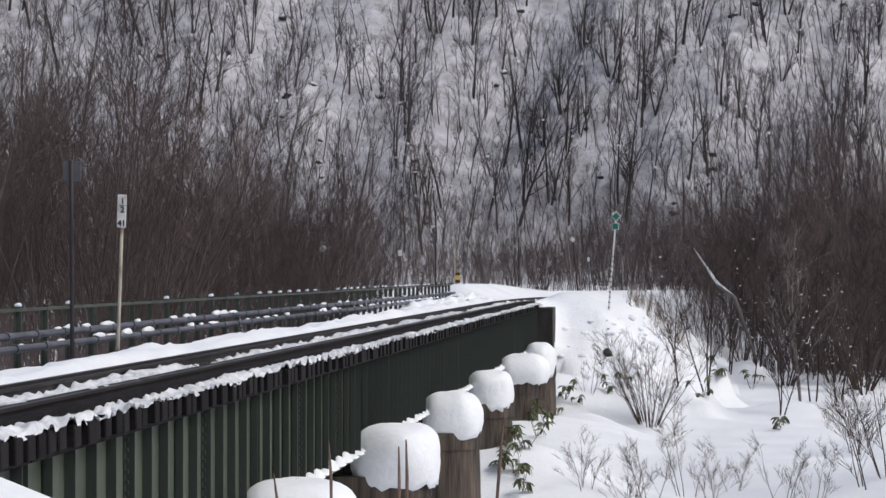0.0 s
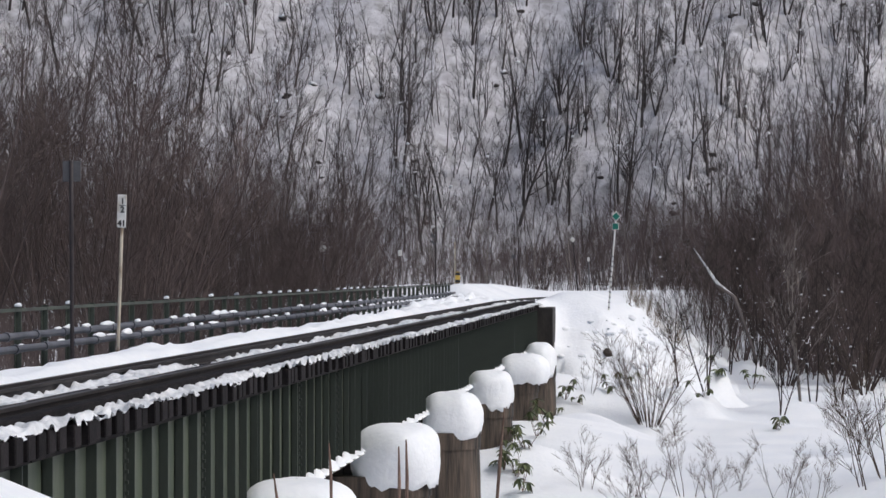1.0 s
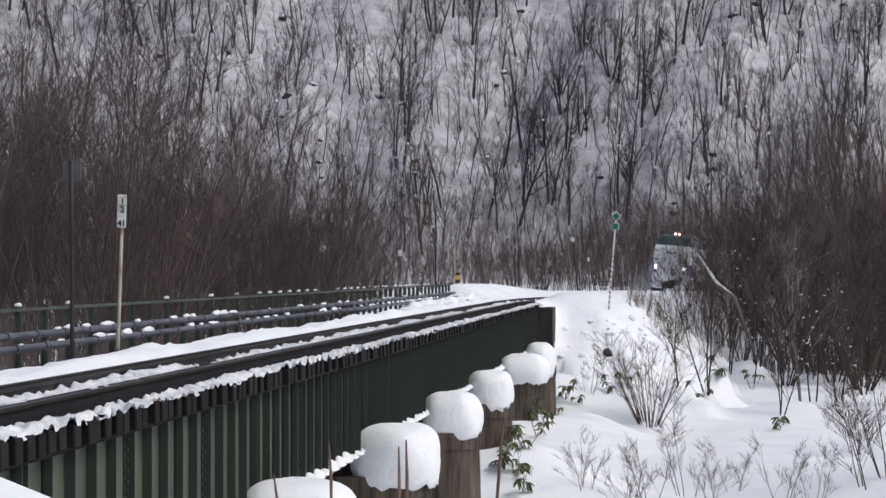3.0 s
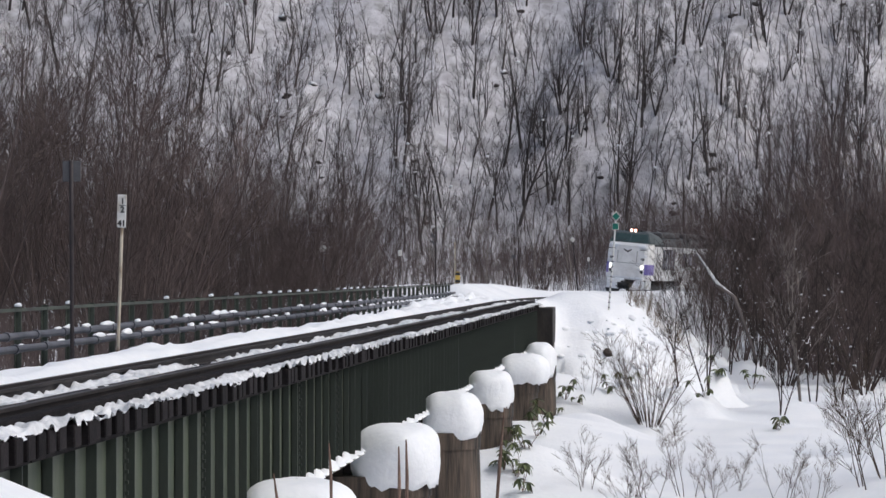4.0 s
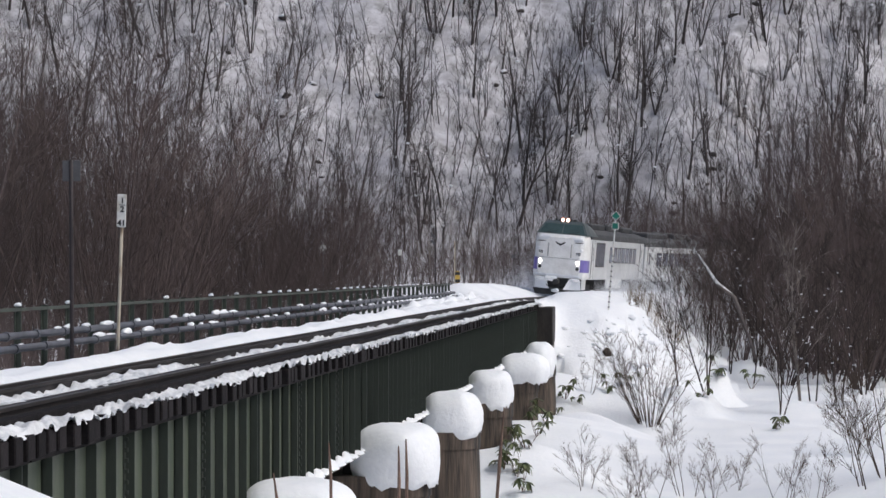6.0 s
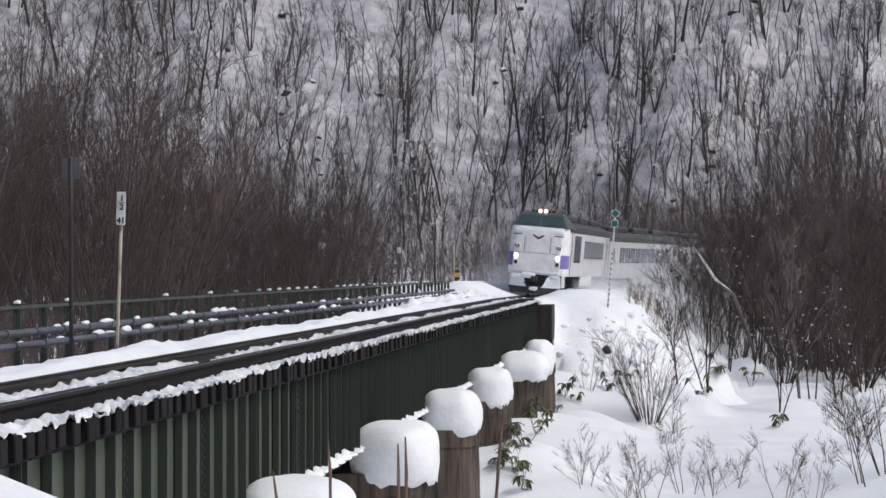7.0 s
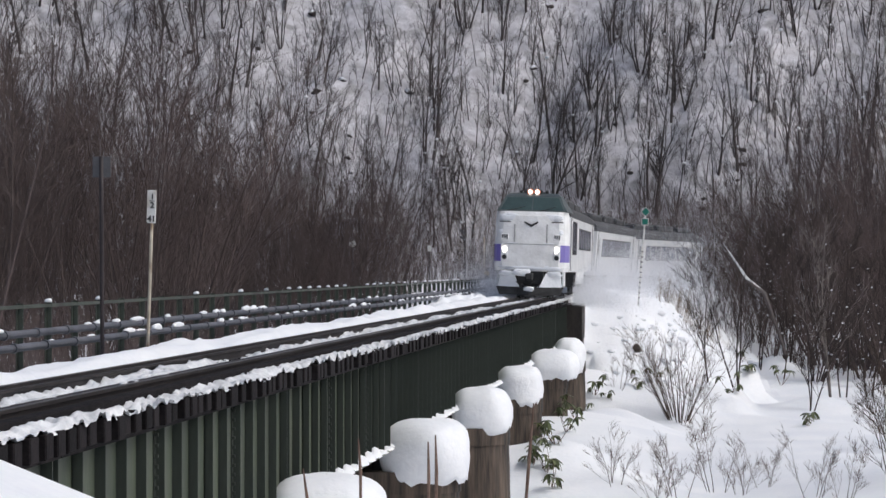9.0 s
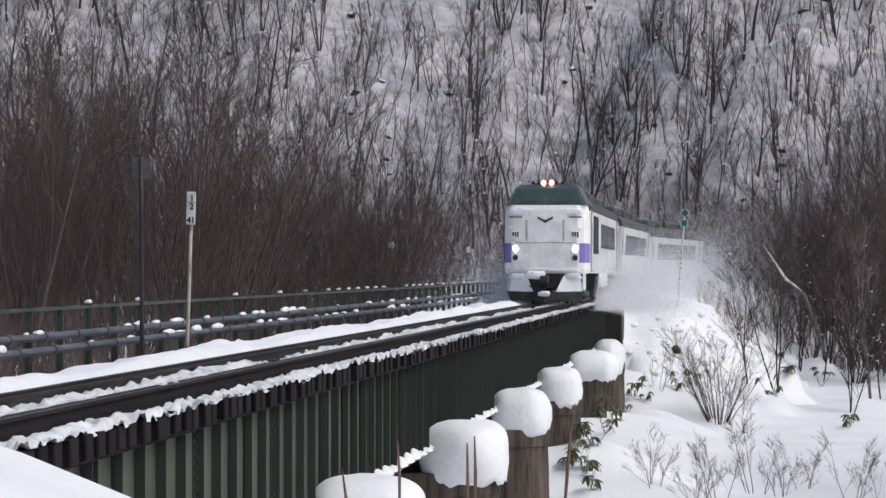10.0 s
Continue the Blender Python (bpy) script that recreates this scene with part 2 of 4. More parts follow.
def ground_height(x, y):
    x, y = np.asarray(x, float), np.asarray(y, float)
    floor = -4.7 + bumps(x, y, 3, [(25, 0.25), (9, 0.16), (3.5, 0.07)]) + 4.7 * smooth(135, 222, y - 0.12 * np.maximum(x - 10, 0))
    hill_y = 226 + bumps(x, y * 0, 5, [(110, 3), (30, 1.2)])
    up = np.maximum(y - hill_y, 0)
    hill = up * 0.82 * smooth(0, 14, up) + bumps(x, y, 7, [(40, 0.9), (12, 0.7), (5, 0.35), (2.5, 0.12)]) * smooth(2, 20, up)
    hill = np.minimum(hill, 150 + 0 * x)
    z = floor + hill
    # heaps of snow over stumps and low bushes
    for hx, hy, hw, hh in ((9.4, 95, 0.9, 1.0), (10.6, 96, 0.5, 0.7), (7.9, 92, 1.1, 0.6), (14.4, 98, 1.6, 0.55), (18.5, 140, 1.6, 2.2),
                           (9.9, 108, 1.0, 1.6), (12.5, 118, 1.3, 1.5), (15.5, 122, 1.5, 1.2), (5.2, 84, 1.3, 0.5), (6.0, 100, 1.5, 0.9), (3.9, 94, 4.0, 1.7), (3.0, 82, 3.5, 0.9), (10.2, 93.5, 0.7, 0.8),
                           (2.6, 76, 4.0, 1.15), (1.2, 65, 3.4, 1.65)):
        z = z + hh * np.exp(-((x - hx) ** 2 + (y - hy) ** 2) / (hw * hw))
    near = 0.03 - 0.48 * np.maximum(x + 3.15, 0) + 0.32 * np.clip(-3.15 - x, 0, 0.7) - 0.45 * np.maximum(-9 - x, 0)
    near = near - 7 * smooth(15.5, 21, y) - 0.02 * np.maximum(-y, 0)
    z = np.maximum(z, near + bumps(x, y, 13, [(3, 0.03)]))
    # the embankment that carries the line past the bridge
    d2 = np.full(x.shape, 1e9)
    top, side = np.zeros(x.shape), np.zeros(x.shape)
    for k in range(19, len(TRACK_POINTS)):
        px, py, pz = TRACK_POINTS[k]
        q = (x - px) ** 2 + (y - py) ** 2
        near = q < d2
        d2 = np.where(near, q, d2)
        top = np.where(near, pz, top)
        side = np.where(near, np.sign(x - px), side)
    d = np.sqrt(d2)
    shoulder = np.where(side > 0, 4.3, 4.4)
    bank = 0.12 + top - np.maximum(d - shoulder, 0) * np.where(side > 0, 0.72, 0.5) - np.where(side > 0, 0.13, 0.05) * np.maximum(d - 2.0, 0)
    bank = bank + 0.22 * smooth(1.3, 1.9, d) * (1 - smooth(2.6, 4, d)) - 0.24 * (1 - smooth(0.9, 1.4, d))
    slope = np.maximum(smooth(shoulder - 0.4, shoulder + 1.2, d), 1 - smooth(101, 104, y))
    bank = bank + bumps(x, y, 11, [(4, 0.12), (1.9, 0.22), (1.1, 0.16)]) * smooth(1.8, 3.6, d) * (0.2 + 0.8 * slope)
    # the bank's end falls away towards the river beside the abutment
    bank = bank - 0.85 * np.maximum(BRIDGE_TO + 4.0 - y, 0) * smooth(1.2, 1.9, d)
    bank = bank + (0.34 * np.abs(bumps(x, y, 17, [(2.2, 0.8)])) - 0.2 * np.abs(bumps(x, y, 19, [(1.1, 0.8)]))) * smooth(2.0, 3.4, d) * (1 - smooth(106, 116, y)) * slope
    # the ploughed heap on the outside of the curve
    bank = bank + 0.42 * np.where(side < 0, 1, 0) * smooth(1.7, 2.8, d) * smooth(100, 106, y) * (1 - smooth(118, 140, y))
    under = np.abs(x - BX - SLOPE * y) < 2.0
    bank = np.where((y < 92) | (under & (y < BRIDGE_TO + 0.6)), -99, bank)
    z = np.maximum(z, bank)
    return z


def steps(*runs):
    out = []
    for a, b, d in runs:
        out += list(np.arange(a, b, d))
    return np.array(out + [runs[-1][1]])


gx = steps((-1500, -300, 200), (-300, -70, 15), (-70, -16, 3), (-16, -5, 0.6), (-5, 22, 0.36), (22, 44, 0.7), (44, 80, 2), (80, 300, 15), (300, 1500, 200))
gy = steps((-300, 0, 30), (0, 10, 2), (10, 22, 0.5), (22, 96, 0.8), (96, 160, 0.55), (160, 330, 2.0), (330, 500, 15), (500, 3000, 250))
GX, GY = np.meshgrid(gx, gy)
GZ = ground_height(GX, GY)
nx, ny = len(gx), len(gy)
gv = np.stack([GX, GY, GZ], -1).reshape(-1, 3)
gf = [(j * nx + i, j * nx + i + 1, (j + 1) * nx + i + 1, (j + 1) * nx + i) for j in range(ny - 1) for i in range(nx - 1)]
ground = new("ground", mesh_of("ground", gv, gf, SNOW, True))
# hillside faces take the snow with shade in its colour
ground.data.materials.append(SNOW_HILL_SHADED)
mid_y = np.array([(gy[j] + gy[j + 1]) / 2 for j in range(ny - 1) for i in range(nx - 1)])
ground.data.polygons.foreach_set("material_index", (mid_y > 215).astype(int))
tagged(ground, "deep white snow over valley floor and wooded hillside", "snowy ground", kind="structure")


GXL, GYL, GZL = [float(a) for a in gx], [float(a) for a in gy], GZ.tolist()


def height_at(x, y):
    """The ground's height at one place, between the points of its grid."""
    i = min(max(int(np.searchsorted(gx, x)) - 1, 0), nx - 2)
    j = min(max(int(np.searchsorted(gy, y)) - 1, 0), ny - 2)
    u, v = (x - GXL[i]) / (GXL[i + 1] - GXL[i]), (y - GYL[j]) / (GYL[j + 1] - GYL[j])
    a, c = GZL[j], GZL[j + 1]
    return (a[i] * (1 - u) + a[i + 1] * u) * (1 - v) + (c[i] * (1 - u) + c[i + 1] * u) * v


def at_ground(x, y, sink=0.0, turn=0.0, size=1.0, tilt=(0, 0)):
    return pose(x, y, height_at(x, y) - sink, tilt[0], tilt[1], turn) @ Matrix.Scale(size, 4)


# ---- bridge ----
PIERS = [19.7, 31.0, 42.3, 53.6, 65.2, 78.3, 91.0]
bridge = thing("railway_bridge", "dark green riveted plate girder railway bridge dusted with snow", "bridge", m=TO_BRIDGE)
WEB = 0.87
G_TOP, G_LOW = -0.40, -1.93


def girder(y0, y1, side):
    x = WEB * side
    g = part("girder", boxes((x - 0.012, x + 0.012, y0, y1, G_LOW, G_TOP)), GREEN, bridge)
    part("top_flange", boxes((x - 0.16, x + 0.16, y0, y1, G_TOP, G_TOP + 0.04)), TIE, g, "top flange black with grime")
    part("bottom_flange", boxes((x - 0.17, x + 0.17, y0, y1, G_LOW - 0.04, G_LOW)), GREEN, g)
    n = round((y1 - y0) / 0.8)
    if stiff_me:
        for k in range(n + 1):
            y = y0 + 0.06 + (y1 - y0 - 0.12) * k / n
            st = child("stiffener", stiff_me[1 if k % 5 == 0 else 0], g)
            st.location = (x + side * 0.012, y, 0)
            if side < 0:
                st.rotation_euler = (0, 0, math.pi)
    return g


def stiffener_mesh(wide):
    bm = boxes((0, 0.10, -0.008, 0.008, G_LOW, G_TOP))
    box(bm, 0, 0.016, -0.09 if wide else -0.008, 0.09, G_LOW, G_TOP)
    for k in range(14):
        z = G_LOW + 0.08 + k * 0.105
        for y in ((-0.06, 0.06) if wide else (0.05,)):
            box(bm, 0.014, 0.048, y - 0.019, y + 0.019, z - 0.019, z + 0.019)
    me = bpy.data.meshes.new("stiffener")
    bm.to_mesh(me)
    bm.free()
    # darker green than the web, standing for the stiffeners' shaded faces
    me.materials.append(GREEN_SHADED)
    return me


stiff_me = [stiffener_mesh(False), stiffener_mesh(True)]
edges = [BRIDGE_FROM - 4] + PIERS + [BRIDGE_TO]
for y0, y1 in zip(edges[:-1], edges[1:]):
    for side in (1, -1):
        girder(y0 + 0.03, y1 - 0.03, side)

tie_me = bpy.data.meshes.new("tie")
bm = bmesh.new()
box(bm, -1.10, 1.10, -0.118, 0.118, -0.36, -0.15, 0.012)
bm.to_mesh(tie_me)
bm.free()
tie_me.materials.append(TIE)
rng = random.Random(4)
for k in range(210):
    t = child("tie", tie_me, bridge)
    t.location = (rng.uniform(-0.03, 0.03), 14.2 + k * 0.4, rng.uniform(-0.01, 0.01))
    t.rotation_euler = (0, 0, rng.uniform(-0.02, 0.02))
for side in (1, -1):
    part("guard_timber", boxes((side * 0.82 - 0.08, side * 0.82 + 0.08, 13, 99, -0.15, -0.04, 0.01)), TIE, bridge)

# piers: stadium-shaped columns with a rounded end each side
def stadium(r, half, z0, z1, grow=0.0, seed=0, rows=10):
    """Ring rows of a column with round ends; grow widens it downwards."""
    v, f, n = [], [], 36
    for j in range(rows + 1):
        q = j / rows
        z = z1 + (z0 - z1) * q
        for i in range(n):
            a = 2 * math.pi * i / n
            rr = r + grow * q + 0.025 * noise.noise(Vector((math.cos(a) * 2, math.sin(a) * 2 + seed, z * 1.5)))
            v.append((math.cos(a) * rr + (half if math.cos(a) >= 0 else -half), math.sin(a) * rr, z))
    for j in range(rows):
        for i in range(n):
            f.append((j * n + i, (j + 1) * n + i, (j + 1) * n + (i + 1) % n, j * n + (i + 1) % n))
    f.append(tuple(range(n)))
    return v, f


def snow_dome(seed, length, wide, high, lip=0.1):
    """A pillow of snow with a bulging, uneven rim."""
    v, f, n, m = [], [], 40, 14
    for j in range(m + 1):
        q = j / m
        if q < 0.3:
            r, z = 0.88 + 0.12 * math.sin(q / 0.3 * 1.57), -0.02 + high * 0.42 * q / 0.3
        else:
            a = (q - 0.3) / 0.7 * 1.57
            r, z = math.cos(a) ** 0.55, high * (0.40 + 0.60 * math.sin(a) ** 0.9)
        for i in range(n):
            a = 2 * math.pi * i / n
            c, s = math.cos(a), math.sin(a)
            k = 1 + 0.13 * noise.noise(Vector((c * 1.3 + seed * 3.1, s * 1.3, z * 1.2))) + 0.03 * noise.noise(Vector((c * 5 + seed, s * 5, z * 5)))
            e = abs(c) ** 0.8 * (1 if c > 0 else -1), abs(s) ** 0.8 * (1 if s > 0 else -1)
            rag = (0.11 * noise.noise(Vector((c * 6 + seed, s * 6, 3.3))) + 0.06 * noise.noise(Vector((c * 15 + seed, s * 15, 1.3)))) * (1 if j == 0 else 0.5 if j == 1 else 0)
            v.append((e[0] * length * r * k, e[1] * wide * r * k, z + rag + 0.05 * noise.noise(Vector((c * r * 2, s * r * 2, seed)))))
    for j in range(m):
        for i in range(n):
            f.append((j * n + i, j * n + (i + 1) % n, (j + 1) * n + (i + 1) % n, (j + 1) * n + i))
    f.append(tuple(reversed(range(n))))
    return v, f


# each pillow's half width across, half depth along, height, and place across
PILLOWS = [(0.8, 0.95, 1.0, 1.5), (0.80, 0.95, 1.05, 1.48), (0.79, 0.95, 1.06, 1.50), (0.71, 0.92, 0.98, 1.48), (0.66, 0.9, 1.0, 1.48), (0.84, 1.0, 0.92, 1.62), (0.62, 1.3, 1.25, 1.5)]
for k, y in enumerate(PIERS):
    pier = thing("bridge_pier", "weathered brown concrete bridge pier with rounded end", "pier", "piers under the bridge", TO_BRIDGE @ pose(0, y, 0))
    v, f = stadium(0.80, 1.28, -7.0, -2.40, 0.12, k)
    child("column", mesh_of("column", v, f, CONCRETE, False), pier)
    child("cap", mesh_of("cap", *stadium(0.84, 1.28, -2.75, -2.37, 0.0, k + 9, 3), CONCRETE), pier)
    for side in (0.86, -0.86):
        part("bearing", boxes((side - 0.26, side + 0.26, -0.4, 0.4, -2.39, -1.96, 0.02)), STEEL, pier)
    half, deep, high, mid = PILLOWS[k]
    cap = new("snow_pillow", mesh_of("snow_pillow", *snow_dome(k, half, deep, high), SNOW, True))
    cap.matrix_world = TO_BRIDGE @ pose(mid, y, -1.47 - LIFT - high + 0.02)
    tagged(cap, "thick rounded pillow of snow on a bridge pier", "snow", "snow on the piers")

abutment = thing("bridge_abutment", "very dark mottled concrete abutment at the bridge end", "abutment", m=TO_BRIDGE)
part("breast_wall", boxes((-3.2, 1.62, 99.0, 101.5, -6, -0.30, 0.03)), CONCRETE_DARK, abutment)
part("bearing_shelf", boxes((-2.2, 1.62, 98.1, 98.99, -6, -2.0, 0.03)), CONCRETE_DARK, abutment)

# ---- track: two rails with foot, web and head, swept along the line ----
track_thing = thing("railway_track", "narrow gauge steel rails partly buried in snow", "railway track")
RAIL = [(-0.06, -0.15), (0.06, -0.15), (0.06, -0.138), (0.010, -0.12), (0.010, -0.045), (0.033, -0.035), (0.033, -0.003), (-0.033, -0.003),
        (-0.033, -0.035), (-0.010, -0.045), (-0.010, -0.12), (-0.06, -0.138)]


def sweep(section, off, s0, s1, step, dz=0.0):
    v, f, n = [], [], len(section)
    ss = np.arange(s0, s1, step)
    for s in ss:
        x, y, z, h, cant = track(float(s))
        for a, b in section:
            u = off + a
            v.append((x + u * math.cos(h), y - u * math.sin(h), z + b + dz - u * math.sin(cant)))
    for k in range(len(ss) - 1):
        for i in range(n):
            f.append((k * n + i, k * n + (i + 1) % n, (k + 1) * n + (i + 1) % n, (k + 1) * n + i))
    return v, f


for off in (-0.566, 0.566):
    rail = child("rail", mesh_of("rail", *sweep(RAIL, off, 12, 330, 2.0), STEEL), track_thing)
    child("rail_head", mesh_of("rail_head", *sweep([(-0.028, -0.004), (0.028, -0.004), (0.026, 0.003), (-0.026, 0.003)], off, 12, 330, 2.0), RAILHEAD), rail, "bright worn running surface")


for off in (-0.40, 0.40):
    child("check_rail", mesh_of("check_rail", *sweep(RAIL, off, 12, 101, 2.0, -0.012), STEEL), track_thing)


def drift(name, u0, u1, s0, s1, base, high, seed, rough, gap, label, mat=SNOW_DIRTY, du=0.045, ds=0.08, wave=0.35, rag=0.10, ties=0.0, ramp=0.01):
    """A strip of lumpy snow between two offsets from the centre line; gap thins it out to bare patches."""
    us, ss = np.arange(u0, u1 + 1e-6, du), np.arange(s0, s1, ds)
    U, S = np.meshgrid(us, ss)
    r = np.random.RandomState(seed)

    def clumps(nu, ns):
        """Random lumps about nu by ns steps across, from -1 to 1."""
        g = r.rand(*U.shape)
        for axis, n in ((1, nu), (0, ns)):
            for _ in range(2):
                g = sum(np.roll(g, k, axis) for k in range(-n, n + 1)) / (2 * n + 1)
        g = g - g.mean()
        return np.clip(g / (2 * g.std() + 1e-9), -1, 1)

    ragged = rag * (u1 - u0) * clumps(1, 2)
    side = np.clip((np.minimum(U - u0, u1 - U) + ragged) / (0.3 * (u1 - u0)), 0, 1) ** 0.6 * np.clip((S - s0) / ramp, 0, 1)
    h = high * side * (0.8 + wave * clumps(1, round(1.2 / ds)) + 0.15 * clumps(2, 5)) + rough * clumps(1, 1) * side
    h = h - gap * np.clip(0.45 + 0.8 * clumps(2, round(0.9 / ds)) + 0.6 * clumps(1, 3), 0, 1.4)
    h = h + ties * np.cos(2 * math.pi * (S - 14.2 + 0.25 * (U - u0)) / 0.4) * side
    h = np.maximum(h, -0.06)
    v = []
    for u, s, z in zip(U.ravel(), S.ravel(), h.ravel()):
        x, y, tz, hd, cant = track(float(s))
        v.append((x + u * math.cos(hd), y - u * math.sin(hd), tz + base + z - u * math.sin(cant)))
    n = len(us)
    H = h.reshape(U.shape)
    f = [(j * n + i, j * n + i + 1, (j + 1) * n + i + 1, (j + 1) * n + i) for j in range(len(ss) - 1) for i in range(n - 1)
         if max(H[j, i], H[j + 1, i + 1], H[j, i + 1], H[j + 1, i]) > -0.055]
    ob = new(name, mesh_of(name, v, f, mat, True))
    return tagged(ob, label, "snow", kind="stuff")


drift("deck_snow", -0.50, -0.02, 12, 101, -0.135, 0.075, 21, 0.025, 0.085, "broken crusted snow between the rails", rag=0.3, du=0.03, ds=0.04)
drift("inner_snow", 0.08, 0.50, 12, 101, -0.075, 0.06, 25, 0.025, 0.13, "thin scraps of snow beside the near rail", rag=0.3, du=0.03, ds=0.04)
drift("edge_snow", 0.74, 1.13, 12, 100.5, -0.148, 0.075, 31, 0.022, 0.04, "ragged ridge of snow along the tie ends", du=0.022, ds=0.03, wave=0.2, rag=0.45, ties=0.008)
drift("walkway_snow", -1.54, -0.66, 12, 103, -0.16, 0.28, 41, 0.02, 0.0, "smooth deep snow beside the far rail", SNOW, du=0.08, ds=0.12, wave=0.2, rag=0.05)

drift("shoulder_snow", -2.75, -1.3, 66, 104, -0.22, 0.52, 43, 0.05, 0.14, "lumpy heap of snow burying the railing's far end", SNOW, du=0.1, ds=0.14, wave=0.4, rag=0.2, ramp=24.0)

# ---- railing and pipes on the far side ----
walkway = thing("bridge_walkway", "steel walkway carried on the bridge's far side", "walkway", m=TO_BRIDGE)
part("walkway_deck", boxes((-1.66, -1.1, 12, 99, -0.26, -0.2)), TIE, walkway)
railing = thing("bridge_railing", "dark green steel railing with flat posts and angle rail", "railing", m=TO_BRIDGE)
post_me = bpy.data.meshes.new("post")
bm = boxes((-0.045, 0.045, -0.008, 0.008, -0.9, 0.69), (-0.045, -0.03, -0.045, 0.045, -0.9, 0.69))
bm.to_mesh(post_me)
bm.free()
post_me.materials.append(RAIL_GREEN)
for k in range(62):
    p = child("post", post_me, railing)
    p.location = (-2.62, 13 + 1.4 * k, 0)
for k in range(31):
    part("bracket", boxes((-2.62, -1.0, 13 + 2.8 * k - 0.03, 13 + 2.8 * k + 0.03, -0.42, -0.34)), RAIL_GREEN, railing)
part("top_rail", boxes((-2.66, -2.58, 12, 99.6, 0.655, 0.665), (-2.59, -2.58, 12, 99.6, 0.622, 0.655)), RAIL_GREEN, railing)


def pipe_run(z, x):
    run = thing("cable_pipe", "grey weathered cable pipe with clamp joints", "pipe", "pipes along the railing", TO_BRIDGE)
    t = Tubes()
    t.add([Vector((x, 11, z)), Vector((x, 99.5, z))], [0.05, 0.05], 10)
    child("tube", mesh_of("tube", t.v, t.f, PIPE), run)
    for k in range(58):
        t = Tubes()
        y = 12 + 1.5 * k
        t.add([Vector((x, y - 0.05, z)), Vector((x, y + 0.05, z))], [0.068, 0.068], 8)
        child("clamp", mesh_of("clamp", t.v, t.f, PIPE), run)


pipe_run(0.30, -2.48)
pipe_run(0.14, -2.36)

# snow lying on the bottom flange, heaped between the stiffeners
tooth = bmesh.new()
bmesh.ops.create_icosphere(tooth, subdivisions=2, radius=1)
for v in tooth.verts:
    v.co = Vector((v.co.x * 0.13, v.co.y * 0.40, max(v.co.z, 0) * 0.13 * (1 - 0.5 * abs(v.co.y))))
flange_snow = thing("flange_snow", "small wedges of snow on the girder's bottom flange", "snow", m=TO_BRIDGE)
tooth_me = bpy.data.meshes.new("wedge")
tooth.to_mesh(tooth_me)
tooth.free()
tooth_me.materials.append(SNOW)
for y0, y1 in zip(edges[:-1], edges[1:]):
    for k in range(round((y1 - y0) / 0.8)):
        w = child("wedge", tooth_me, flange_snow)
        w.location = (WEB + 0.10, y0 + 0.4 + 0.8 * k, G_LOW - 0.01)
        w.scale = (1, 1, rng.uniform(0.5, 1.3))

# lumps of snow caught on the pipes and posts
lump = bmesh.new()
bmesh.ops.create_icosphere(lump, subdivisions=2, radius=1)
for v in lump.verts:
    n = 1 + 0.25 * noise.noise(v.co * 1.7)
    v.co = Vector((v.co.x * 0.11 * n, v.co.y * 0.26 * n, max(v.co.z, -0.35) * 0.10 * n))
lump_me = bpy.data.meshes.new("snow_lump")
lump.to_mesh(lump_me)
lump.free()
lump_me.materials.append(SNOW)
lump_me.polygons.foreach_set("use_smooth", [True] * len(lump_me.polygons))
for k in range(150):
    ob = new("snow_lump", lump_me)
    on_top = rng.random() < 0.45
    y = 13 + rng.random() * 84
    if rng.random() < 0.25:
        y, x, z = 13 + 1.4 * rng.randrange(60), -2.62, 0.70
        ob.scale = (0.5, 0.22, 0.4)
    else:
        x, z = (-2.49, 0.35) if on_top else (-2.38, 0.19)
        q = rng.uniform(0.25, 0.95)
        ob.scale = (0.7 * q, q * rng.uniform(0.7, 2.2), q * rng.uniform(0.4, 0.9))
    ob.matrix_world = TO_BRIDGE @ pose(x, y, z) @ Matrix.Diagonal((*ob.scale, 1))
    tagged(ob, "small lump of snow resting on the railing", "snow", "snow lumps on the railing")

# clods of snow broken off the bank beside the abutment
cv, cf = [], []
clod = bmesh.new()
bmesh.ops.create_icosphere(clod, subdivisions=2, radius=1)
shape = [v.co.copy() for v in clod.verts]
tris = [[v.index for v in f.verts] for f in clod.faces]
clod.free()
for k in range(260):
    px, py = rng.uniform(4.9, 9.6), rng.uniform(98.5, 111)
    r = 0.05 + 0.15 * rng.random() ** 2
    c = Vector((px, py, height_at(px, py) - 0.55 * r))
    if c.z > -0.75:
        continue
    first = len(cv)
    for s in shape:
        n = 1 + 0.5 * noise.noise(s * 1.3 + c)
        cv.append(c + Vector((s.x * r * 1.5, s.y * r * 1.2, s.z * r * 0.8)) * n)
    cf += [tuple(first + i for i in f) for f in tris]
tagged(new("snow_clods", mesh_of("snow_clods", cv, cf, SNOW, True)), "rounded clods of snow on the embankment slope", "snow", kind="stuff")
bm = bmesh.new()
bmesh.ops.create_icosphere(bm, subdivisions=2, radius=0.2)
for v in bm.verts:
    v.co *= 1 + 0.4 * noise.noise(v.co * 6)
rock_me = bpy.data.meshes.new("rock")
bm.to_mesh(rock_me)
bm.free()
rock_me.materials.append(CONCRETE)
